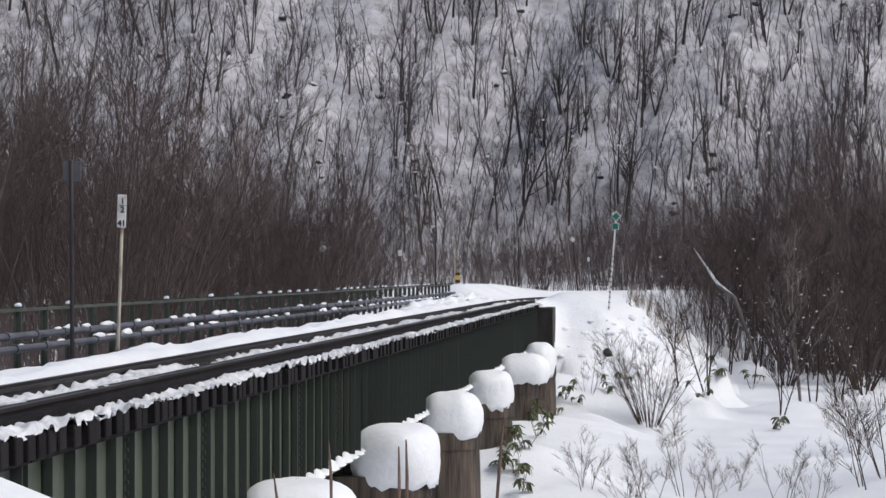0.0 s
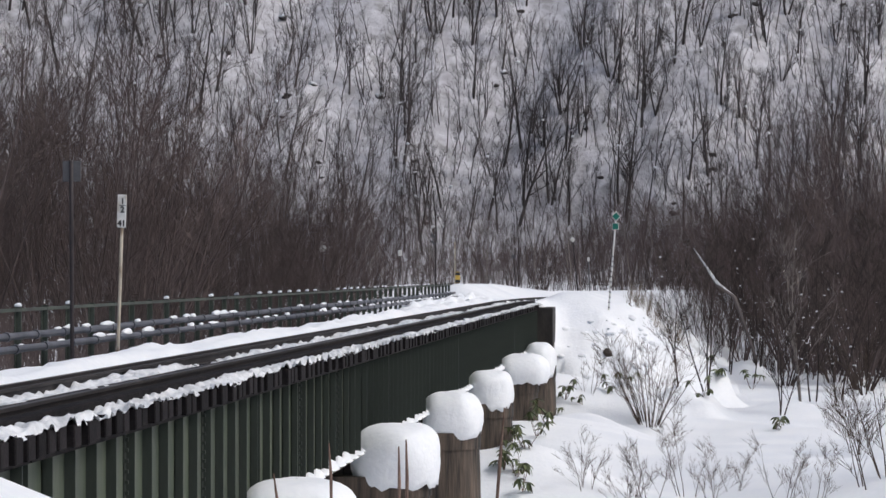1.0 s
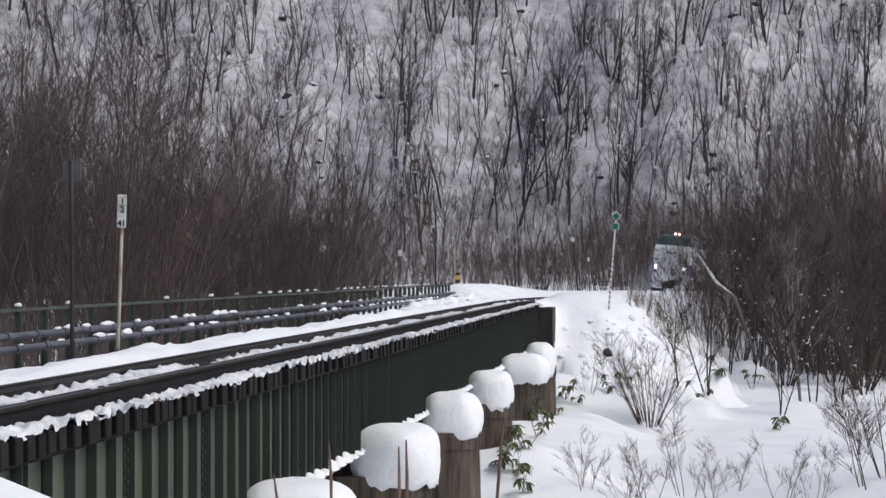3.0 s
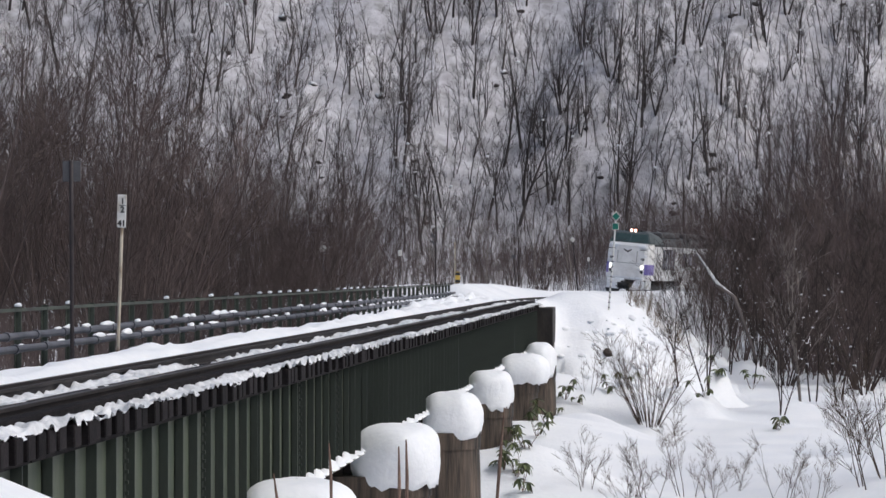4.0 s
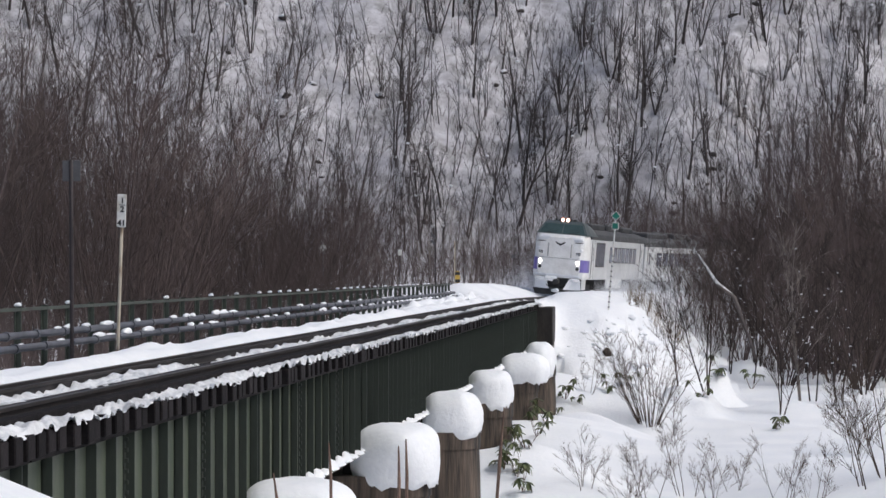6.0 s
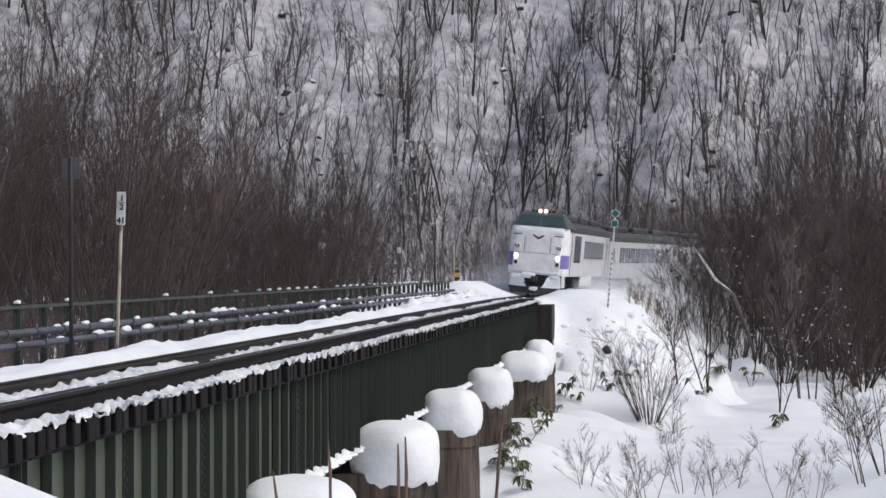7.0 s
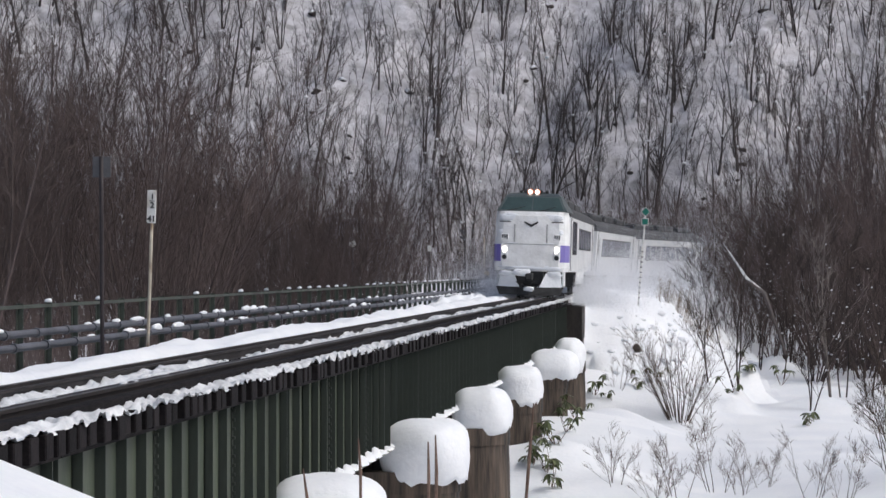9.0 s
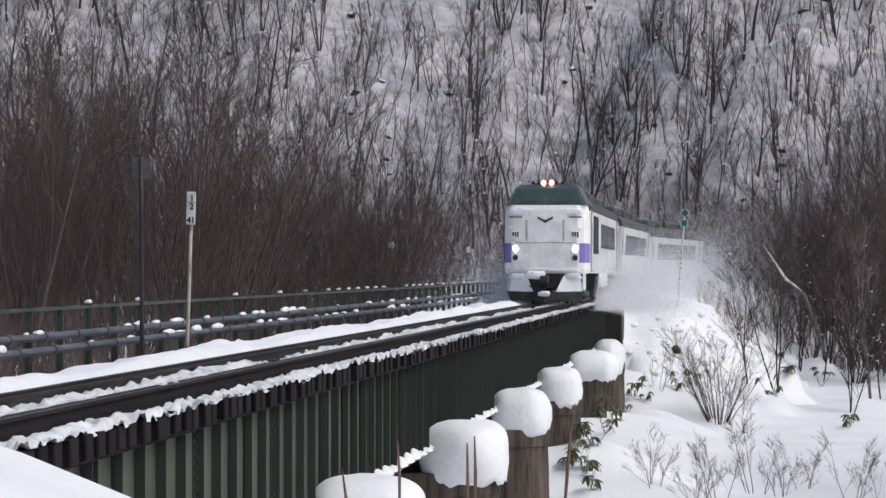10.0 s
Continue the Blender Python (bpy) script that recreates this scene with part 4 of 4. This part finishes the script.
def stand(name, label, mat, places, seed, h0, h1, thick, twigs, stems=1, twig=0.9, fan=0.22):
    """Woods too thick to tell tree from tree: thin stems with twigs, as one object."""
    r, t = random.Random(seed), Tubes()
    for x, y, k in places:
        z = height_at(x, y)
        for _ in range(stems):
            h = k * r.uniform(h0, h1)
            st = limb(r, Vector((x + r.uniform(-0.3, 0.3) * (stems > 1), y, z - 0.2)), Vector((r.uniform(-fan, fan), r.uniform(-0.2, 0.1), 1)), h, 0.1, 4, 0.03)
            t.add(st, [thick * h / h1 * q for q in (1, 0.8, 0.6, 0.4, 0.15)], 3)
            for _ in range(twigs):
                p, d = along(st, r.uniform(0.25, 1))
                a = r.uniform(0, 6.28)
                w = d + Vector((math.cos(a), math.sin(a), 0.2)) * r.uniform(0.3, 0.9)
                t.spray(r, p, w, twig * r.uniform(0.5, 1.5), thick * 0.25)
    return tagged(new(name, mesh_of(name, t.v, t.f, mat)), label, "woods", kind="stuff")


spots = []
for k in range(1000):
    x, y = hill_spot(rng.uniform(-190, 1640), rng.uniform(-100, 460))
    spots.append((x, y, 1))
stand("hillside_woods", "thin bare young trees crowding the snowy hillside", BARK_HILL, spots, 31, 3.0, 8, 0.075, 14, 1, 1.2, 0.3)
spots = []
for k in range(1800):
    x, y = hill_spot(rng.uniform(-190, 1640), rng.uniform(-60, 460))
    spots.append((x, y, 1))
stand("hillside_brush", "low dark brush poking through the hillside snow", BARK_HILL, spots, 32, 0.4, 1.6, 0.045, 3, 1, 0.7, 0.6)


def clear_of_track(x, y, gap):
    return min((x - p[0]) ** 2 + (y - p[1]) ** 2 for p in TRACK_POINTS) > gap * gap


spots = []
while len(spots) < 800:
    y = rng.uniform(172, 226)
    x = (rng.uniform(-190, 1640) - 784) / F * y
    if clear_of_track(x, y, 5):
        spots.append((x, y, 1))
stand("valley_woods", "dense brown saplings along the foot of the hill", BARK_BROWN, spots, 33, 3.5, 7.5, 0.045, 10, 1, 1.2, 0.3)
spots = []
while len(spots) < 760:
    y = rng.uniform(196, 228)
    px = 540 + 790 * rng.random() ** 0.45
    x = (px - 784) / F * y
    if clear_of_track(x, y, 6):
        spots.append((x, y, 0.45 + 0.50 * min(1, max(0, (px - 980) / 130))))
stand("foot_brush", "dense reddish brown brush at the foot of the hill", BARK_BROWN, spots, 38, 5.0, 9.0, 0.035, 14, 1, 1.1, 0.35)

THICK = [tree_meshes(200 + k, 9.0, 8, 0.55, 10, 7, 0.042, BARK_BROWN, BARK_BROWN, 0.22, 0.14, 1.2) for k in range(5)]


def scatter(n, meshes, name, label, group, seed, xa, xb, ya, yb, size, gap=5.0):
    r = random.Random(seed)
    k = 0
    while k < n:
        y = r.uniform(ya, yb)
        x = (r.uniform(xa, xb) - 784) / F * y
        if not clear_of_track(x, y, gap):
            continue
        THICKETS.append(plant(meshes[k % len(meshes)], name, label, "tree", group, at_ground(x, y, 0.2, r.uniform(0, 360), size(x / y * F + 784) * r.uniform(0.8, 1.12))))
        k += 1


scatter(12, THICK, "bare_alder", "tall bare brown multi-stemmed alder behind the bridge", "alder thicket", 5, -220, 250, 80, 112, lambda x: 1.66)
scatter(13, THICK, "bare_alder", "bare brown multi-stemmed alder behind the bridge", "alder thicket", 15, 230, 600, 105, 135, lambda x: 1.45 - 0.30 * min(1, max(0, (x - 330) / 270)))
scatter(17, THICK, "bare_willow", "bare brown multi-stemmed willow beside the line", "willow thicket", 6, 1225, 1680, 118, 156, lambda x: 0.84 + 0.6 * min(1, max(0, (x - 1300) / 150)), 6.0)
spots = []
while len(spots) < 740:
    y = rng.uniform(126, 160)
    x = (rng.uniform(1195, 1680) - 784) / F * y
    if clear_of_track(x, y, 5.5):
        spots.append((x, y, 0.70 if x / y * F < 500 else 0.86 if x / y * F < 560 else 1.25 if x / y * F < 620 else 1.65))
stand("bank_brush", "thick brown brush at the foot of the embankment", BARK_BROWN, spots, 34, 5.0, 11.0, 0.03, 15, 1, 1.1, 0.4)
spots = []
while len(spots) < 460:
    y = rng.uniform(44, 108)
    x = (rng.uniform(-220, 720) - 784) / F * y
    if x < BX + SLOPE * y - 4.5:
        spots.append((x, y, 1))
stand("river_brush", "thick brown brush below the bridge railing", BARK_BROWN, spots, 35, 3.2, 5.2, 0.024, 12, 1, 0.9, 0.5)
spots = []
for k in range(680):
    px = rng.uniform(-230, 610)
    y = rng.uniform(80, 114) if px < 265 else rng.uniform(98, 132)
    spots.append(((px - 784) / F * y, y, 1.2 if px < 245 else 0.85 if px < 325 else 1.10 - 0.20 * min(1, (px - 245) / 365)))
stand("alder_thicket", "dense upright brown alder stems behind the bridge", BARK_BROWN, spots, 36, 7.5, 12.5, 0.036, 22, 1, 1.3, 0.4)
spots = []
for k in range(80):
    px, y = rng.uniform(1105, 1215), rng.uniform(104, 124)
    spots.append(((px - 784) / F * y, y, 1))
DRY = material("dry_grass", (0.11, 0.085, 0.06), (0.23, 0.18, 0.13), 0.9, 2, 20, 0)
stand("bank_grass", "dry brown grass and stems on the bank", DRY, [s for s in spots if clear_of_track(s[0], s[1], 4.2)], 37, 0.5, 1.5, 0.018, 6, 2, 0.35)
SAP = [tree_meshes(300 + k, 9, 1, 0.1, 12, 5, 0.055, BARK_PALE, BARK_BROWN, 0.3, 0.2, 0.9) for k in range(4)]
scatter(60, SAP, "birch_sapling", "slender pale birch sapling without leaves", "birch saplings", 7, 560, 1240, 165, 215, lambda x: 0.95)

# trees and bushes on the snowfield by the embankment
FIELD = [tree_meshes(400 + k, 8.0, 2 + k % 2, 0.26, 15, 9, 0.042, BARK_DARK, BARK_DARK, 0.18, 0.07, 0.9) for k in range(3)]
PALE_TREE = tree_meshes(410, 9.4, 2, 0.12, 11, 6, 0.055, BARK_PALE, BARK_PALE, 0.15, 0.05, 1.0)
BUSH = tree_meshes(420, 4.3, 36, 0.60, 4, 3, 0.019, BUSH_BROWN, BUSH_BROWN, 0.3, 0.08, 0.6)
TWIGGY = [tree_meshes(430 + k, 2.1, 4, 0.42, 7, 5, 0.012, BUSH_BROWN, BUSH_BROWN, 0.2, 0.06, 0.35) for k in range(3)]


def on_field(px, py):
    """The place where the line of sight through a point of the first view first meets the snow."""
    d = 40.0
    while d < 200:
        x = (px - 784) / F * d
        if height_at(x, d) >= 1.2 + (482 - py) / F * d:
            break
        d += 0.4
    return (px - 784) / F * d, d


x, y = on_field(1075, 632)
rock = new("rock", rock_me)
rock.matrix_world = pose(x, y, height_at(x, y) + 0.08)
tagged(rock, "dark rock showing through the snowy bank", "rock")
for px, py, kind, size, turn in ((1205, 690, 0, 0.8, 20), (1255, 700, 1, 0.95, 80), (1290, 665, 2, 1.0, 140), (1330, 680, 0, 0.9, 200), (1380, 735, 1, 0.8, 260),
                                 (1440, 712, 2, 1.0, 10), (1485, 712, 0, 1.05, 300), (1530, 700, 1, 1.1, 45), (1580, 720, 2, 1.2, 120), (1340, 650, 1, 1.1, 160),
                                 (1500, 660, 0, 1.2, 210), (1600, 680, 1, 1.2, 70), (1640, 720, 0, 1.2, 30), (1425, 660, 2, 1.25, 333)):
    x, y = on_field(px, py)
    FIELD_TREES.append(plant(FIELD[kind], "field_tree", "bare brown tree standing in deep snow", "tree", "trees on the snowfield", at_ground(x, y, 0.1, turn, size)))
x, y = on_field(1418, 714)
plant(PALE_TREE, "field_tree", "pale-barked bare tree with fine upright twigs", "tree", "trees on the snowfield", at_ground(x, y, 0.1, 40))
x, y = on_field(1150, 752)
plant(BUSH, "bare_bush", "wide many-stemmed bare bush in the snow", "bush", "bushes", at_ground(x, y, 0.3, 0))
for k, (px, py, size) in enumerate(((1035, 872, 1.0), (1150, 890, 1.1), (1215, 878, 1.2), (1260, 885, 0.9), (1385, 890, 1.0), (1440, 895, 0.9), (1110, 905, 0.9),
                                    (1545, 860, 1.9), (1580, 840, 2.0), (1520, 800, 1.5), (1300, 870, 0.8), (1040, 700, 1.0), (1190, 745, 0.8), (1470, 760, 0.6))):
    x, y = on_field(px, py)
    plant(TWIGGY[k % 3], "bare_shrub", "small bare twiggy shrub poking through snow", "shrub", "small shrubs", at_ground(x, y, 0.1, 57 * k, size))

# dead stalks close to the camera
STALK = material("dead_stalk", (0.10, 0.06, 0.045), (0.2, 0.13, 0.10), 0.85, 6, 60, 0.3)
for px, top, lean, d, fat in ((719, 778, 0.0, 14, 1.1), (706, 790, -0.02, 14.5, 1.1), (582, 784, -0.10, 14, 1.0), (486, 838, -0.14, 13.5, 1.0), (892, 722, 0.16, 26, 2.0)):
    x = (px - 784) / F * d
    zt = 1.2 + (482 - top) / F * d
    zb = height_at(x, d) - 0.2
    r = random.Random(px)
    t = Tubes()
    n = 8
    t.add([Vector((x - lean * (zt - zb) * (1 - k / n) * 0.5 + r.uniform(-0.006, 0.006), d, zb + (zt - zb) * k / n)) for k in range(n + 1)],
          [fat * (0.012 - 0.0045 * k / n + (0.002 if k % 2 else 0)) for k in range(n)] + [0.004 * fat], 6)
    ob = new("dead_stalk", mesh_of("dead_stalk", t.v, t.f, STALK))
    tagged(ob, "bare brown upright stalk with small buds", "plant stalk", "stalks near the bridge")

# evergreen shrubs with drooping leaves
LEAF = material("leaf", (0.05, 0.07, 0.025), (0.12, 0.13, 0.05), 0.5, 8, 40, 0.2, vary=0.4)
lv = []
for k in range(5):
    q = k / 4
    w = 0.045 * math.sin(math.pi * min(0.96, 0.08 + q * 0.9)) ** 0.7
    z = -0.10 * q * q
    lv += [(-w, q * 0.26, z + 0.012), (0, q * 0.26, z), (w, q * 0.26, z + 0.012)]
leaf_me = mesh_of("leaf", lv, [f for k in range(4) for f in ((3 * k, 3 * k + 1, 3 * k + 4, 3 * k + 3), (3 * k + 1, 3 * k + 2, 3 * k + 5, 3 * k + 4))], LEAF, True)


def leafy(x, y, size, seed, sprays):
    r = random.Random(seed)
    base = at_ground(x, y, 0.0, r.uniform(0, 360), size)
    t = thing("evergreen_shrub", "low evergreen shrub with drooping olive leaves", "shrub", "evergreen shrubs", base)
    for k in range(sprays):
        a = r.uniform(0, 6.28)
        st = limb(r, Vector((0, 0, -0.1)), Vector((math.cos(a) * 0.6, math.sin(a) * 0.6, 1)), r.uniform(0.3, 1.1), 0.2, 3)
        tb = Tubes()
        tb.add(st, [0.012, 0.01, 0.008, 0.006], 4)
        s = child("stem", mesh_of("stem", tb.v, tb.f, STALK), t)
        for j in range(7):
            lf = child("leaf", leaf_me, s)
            lf.matrix_basis = Matrix.Translation(st[-1]) @ pose(0, 0, 0, 0, 0, 51 * j + r.uniform(-20, 20)) @ pose(0, 0, 0, r.uniform(-60, 10), r.uniform(-30, 30), 0) @ Matrix.Scale(r.uniform(0.7, 1.25), 4)


for k, (px, py, size, sprays) in enumerate(((915, 848, 1.0, 7), (905, 800, 0.9, 4), (950, 775, 1.1, 4), (1000, 712, 1.3, 5), (985, 735, 1.1, 4), (1075, 700, 1.3, 5),
                                            (1030, 720, 1.0, 3), (1375, 762, 1.3, 4), (1240, 705, 1.3, 4), (1280, 690, 1.4, 4), (1330, 690, 1.3, 4), (940, 745, 1.0, 3), (1120, 690, 1.2, 3), (890, 830, 1.3, 5), (930, 800, 1.2, 5), (965, 750, 1.3, 4), (925, 870, 1.2, 4))):
    x, y = on_field(px, py)
    leafy(x, y, 0.8 * size, 70 + k, sprays)

# ---- signs and posts ----
PAINT = material("sign_white", (0.62, 0.62, 0.6), (0.78, 0.78, 0.76), 0.5, 6, 50, 0.1, stain=(0.5, 0.46, 0.4))
RUST = material("post_rusty", (0.40, 0.34, 0.26), (0.62, 0.56, 0.46), 0.7, 9, 50, 0.3, stain=(0.15, 0.075, 0.04), stretch=(1, 1, 0.35))
DARK_POST = material("post_dark", (0.012, 0.008, 0.010), (0.035, 0.025, 0.028), 0.6, 4, 30, 0.2)
INK = material("sign_black", (0.015, 0.015, 0.016), (0.03, 0.03, 0.032), 0.6, 8, 50, 0)
TEAL = material("sign_green", (0.0, 0.11, 0.085), (0.005, 0.16, 0.12), 0.5, 6, 40, 0.1)
PLATE = material("plate_grey", (0.075, 0.077, 0.085), (0.12, 0.12, 0.13), 0.6, 5, 40, 0.1)
YELLOW = material("box_yellow", (0.55, 0.36, 0.06), (0.68, 0.46, 0.1), 0.5, 6, 40, 0.1)


def rod(parent, name, a, b, r0, r1, mat, sides=8, label=""):
    t = Tubes()
    t.add([Vector(a).lerp(Vector(b), k / 4) for k in range(5)], [r0 + (r1 - r0) * k / 4 for k in range(5)], sides)
    return child(name, mesh_of(name, t.v, t.f, mat, True), parent, label)


def lettering(parent, text, x, y, z, size, mat):
    cu = bpy.data.curves.new("numeral", "FONT")
    cu.offset = 0.005
    cu.body, cu.size, cu.extrude, cu.align_x, cu.align_y = text, size, 0.002, "CENTER", "CENTER"
    cu.materials.append(mat)
    ob = new("numeral", cu)
    ob.parent = parent
    ob.matrix_basis = pose(x, y, z, 90, 0, 0)
    return ob


km = thing("distance_post", "white distance post with black numerals on a rusty pole", "track sign", m=pose((209 - 784) / F * 34.3, 34.3, 0.106, 0, 1.8, 0) @ Matrix.Scale(0.912, 4))
rod(km, "pole", (0, 0, -0.3), (0, 0, 1.95), 0.027, 0.027, RUST)
board = part("board", boxes((-0.065, 0.065, -0.06, -0.03, 1.90, 2.42, 0.006), (-0.075, -0.065, -0.06, 0.09, 1.92, 2.42)), PAINT, km)
lettering(board, "1", 0.005, -0.064, 2.315, 0.12, INK)
part("fraction_bar", boxes((-0.045, 0.05, -0.064, -0.06, 2.245, 2.257)), INK, board)
lettering(board, "2", 0.005, -0.064, 2.18, 0.13, INK)
lettering(board, "41", 0.0, -0.064, 1.965, 0.13, INK)

bp = thing("sign_post", "tall dark post with a grey back plate", "track sign", m=pose((128 - 784) / F * 31.3, 31.3, 0.106, 0, -0.4, 0) @ Matrix.Scale(0.912, 4))
rod(bp, "pole", (0, 0, -0.3), (0, 0, 2.80), 0.033, 0.03, DARK_POST)
part("plate", boxes((-0.13, 0.13, 0.035, 0.05, 2.50, 2.80, 0.004)), PLATE, bp)

ds = thing("diamond_sign", "green diamond and square track sign on a striped pole", "track sign", m=pose((1077 - 784) / F * 102.7, 102.7, -0.44, 0, 4.6, 0))
rod(ds, "pole", (0, 0, -0.6), (0, 0, 4.0), 0.04, 0.035, PAINT, label="white pole with dark spiral tape")
for k in range(11):
    rod(ds, "stripe", (0, 0, 0.1 + 0.22 * k), (0.0, 0, 0.155 + 0.22 * k), 0.042, 0.042, PLATE)
for name, z, turn in (("square_plate", 3.62, 0), ("diamond_plate", 4.05, 45)):
    p = part(name, boxes((-0.15, 0.15, -0.06, -0.045, -0.15, 0.15, 0.004)), PAINT, ds)
    p.matrix_basis = pose(0, 0, z, 0, turn - 3, 0)
    part("panel", boxes((-0.125, 0.125, -0.068, -0.058, -0.125, 0.125, 0.003)), TEAL, p)


def marker(px, base, top, d, mat, r, lean=0.0):
    z0, z1 = 1.2 + (482 - base) / F * d, 1.2 + (482 - top) / F * d
    m = thing("line_marker", "small line-side marker post in the snow", "track sign", "line-side markers", pose((px - 784) / F * d, d, z0, 0, lean, 0))
    rod(m, "pole", (0, 0, -1.2), (0, 0, z1 - z0), r, r, mat)
    return m, z1 - z0


m, h = marker(572, 505, 440, 120, PLATE, 0.03)
disc(m, "disc", 0, -0.06, h, 0.17, PAINT, 0.04)
m, h = marker(708, 505, 448, 125, DARK_POST, 0.025)
part("board", boxes((-0.10, 0.10, -0.06, -0.03, h - 0.15, h + 0.15, 0.005)), PAINT, m)
m, h = marker(771, 505, 412, 108, DARK_POST, 0.035)
for dz in (0.0, 0.3):
    p = part("arm_board", boxes((-0.28, -0.02, -0.06, -0.03, -0.05, 0.05, 0.005)), PLATE, m)
    p.matrix_basis = pose(0, 0, h - 0.25 - dz, 0, 40, 0)
m, h = marker(805, 506, 428, 112, RUST, 0.03)
m, h = marker(810, 508, 482, 111, DARK_POST, 0.03)
part("box", boxes((-0.11, 0.11, -0.1, 0.1, h - 0.5, h + 0.02, 0.01)), YELLOW, m)
for z in (h - 0.42, h - 0.08):
    part("band", boxes((-0.115, 0.115, -0.105, 0.105, z - 0.07, z + 0.07)), INK, m)
m, h = marker(912, 503, 452, 165, DARK_POST, 0.03, -4)
part("board", boxes((-0.14, 0.14, -0.06, -0.03, h - 0.2, h, 0.005)), PLATE, m)
m, h = marker(1022, 508, 424, 150, DARK_POST, 0.035, -6)
p = part("diamond_plate", boxes((-0.13, 0.13, -0.06, -0.03, -0.13, 0.13, 0.005)), PAINT, m)
p.matrix_basis = pose(0, 0, h, 0, 45, 0)
m, h = marker(1043, 508, 458, 145, PLATE, 0.03, -2)
part("board", boxes((-0.07, 0.07, -0.06, -0.03, h - 0.16, h + 0.08, 0.005)), PAINT, m)

# a leaning dead trunk with snow along it, at the edge of the brush
lx, ly = (1300 - 784) / F * 104, 104.0
dead = thing("leaning_trunk", "dead leaning trunk with snow lying along it", "dead tree")
t = Tubes()
way = [Vector((lx + 1.0, ly + 0.4, -2.6)), Vector((lx, ly, 0.1)), Vector((lx - 0.75, ly - 0.2, 0.65)), Vector((lx - 1.75, ly - 0.3, 2.15))]
t.add(way, [0.06, 0.085, 0.08, 0.03], 7)
child("trunk", mesh_of("trunk", t.v, t.f, BARK_HILL), dead)
t = Tubes()
t.add([p + Vector((-0.06, -0.05, 0.10)) for p in way[1:]], [0.02, 0.07, 0.02], 7)
child("snow_ridge", mesh_of("snow_ridge", t.v, t.f, SNOW_DIRTY, True), dead)

# dark stumps and rocks on the hillside, some with a cap of snow
hv, hf, sv, sf = [], [], [], []
for k in range(44):
    x, y = hill_spot(rng.uniform(-190, 1640), rng.uniform(-40, 400))
    r = rng.uniform(0.12, 0.34)
    c = Vector((x, y, height_at(x, y) - 0.3 * r))
    for vs, fs, lift, size in ((hv, hf, 0, 1.0), (sv, sf, 0.55 * r, 0.85)):
        if vs is sv and k % 4:
            continue
        first = len(vs)
        for s in shape:
            n = 1 + 0.9 * noise.noise(s * 1.9 + c)
            vs.append(c + Vector((s.x * r * 1.5, s.y * r, s.z * r)) * n * size + Vector((0, -0.15 * lift, lift)))
        fs += [tuple(first + i for i in f) for f in tris]
tagged(new("hillside_rocks", mesh_of("hillside_rocks", hv, hf, BARK_HILL, True)), "dark rocks and stumps on the hillside", "rock", kind="stuff")
tagged(new("rock_snow", mesh_of("rock_snow", sv, sf, SNOW, True)), "bright caps of snow on hillside rocks", "snow", kind="stuff")


def caught_snow(name, plants, count, small, large, seed, label):
    """Clumps of snow caught in the forks of bare crowns."""
    r = random.Random(seed)
    ball = bmesh.new()
    bmesh.ops.create_icosphere(ball, subdivisions=1, radius=1)
    round_v, round_f = [v.co.copy() for v in ball.verts], [[v.index for v in f.verts] for f in ball.faces]
    ball.free()
    v, f = [], []
    for _ in range(count):
        p = r.choice(plants)
        crown = p.children[-1].data
        c = p.matrix_world @ crown.vertices[r.randrange(len(crown.vertices))].co
        k = small + (large - small) * r.random() ** 2.5
        first = len(v)
        for q in round_v:
            n = 1 + 0.5 * noise.noise(q * 1.4 + c)
            v.append(c + Vector((q.x * k * 1.3, q.y * k, q.z * k * 0.8)) * n)
        f += [tuple(first + i for i in t) for t in round_f]
    return tagged(new(name, mesh_of(name, v, f, SNOW, True)), label, "snow", kind="stuff")


bpy.context.view_layer.update()
caught_snow("hillside_branch_snow", WOODS, 700, 0.04, 0.22, 61, "clumps of snow caught in the hillside trees")
caught_snow("field_branch_snow", FIELD_TREES, 800, 0.012, 0.045, 62, "clumps of snow caught in the field trees")
caught_snow("thicket_branch_snow", THICKETS, 220, 0.012, 0.08, 63, "clumps of snow caught in the thickets")


def motions():
    times = [0.5 * k for k in range(21)]
    for k, car in enumerate(cars):
        walk(car, [(t, car_pose(train_front(t) + CAR * k)) for t in times])
    for cloud, k in clouds:
        walk(cloud, [(t, car_pose(train_front(t) + CAR * k)) for t in times])


motions()
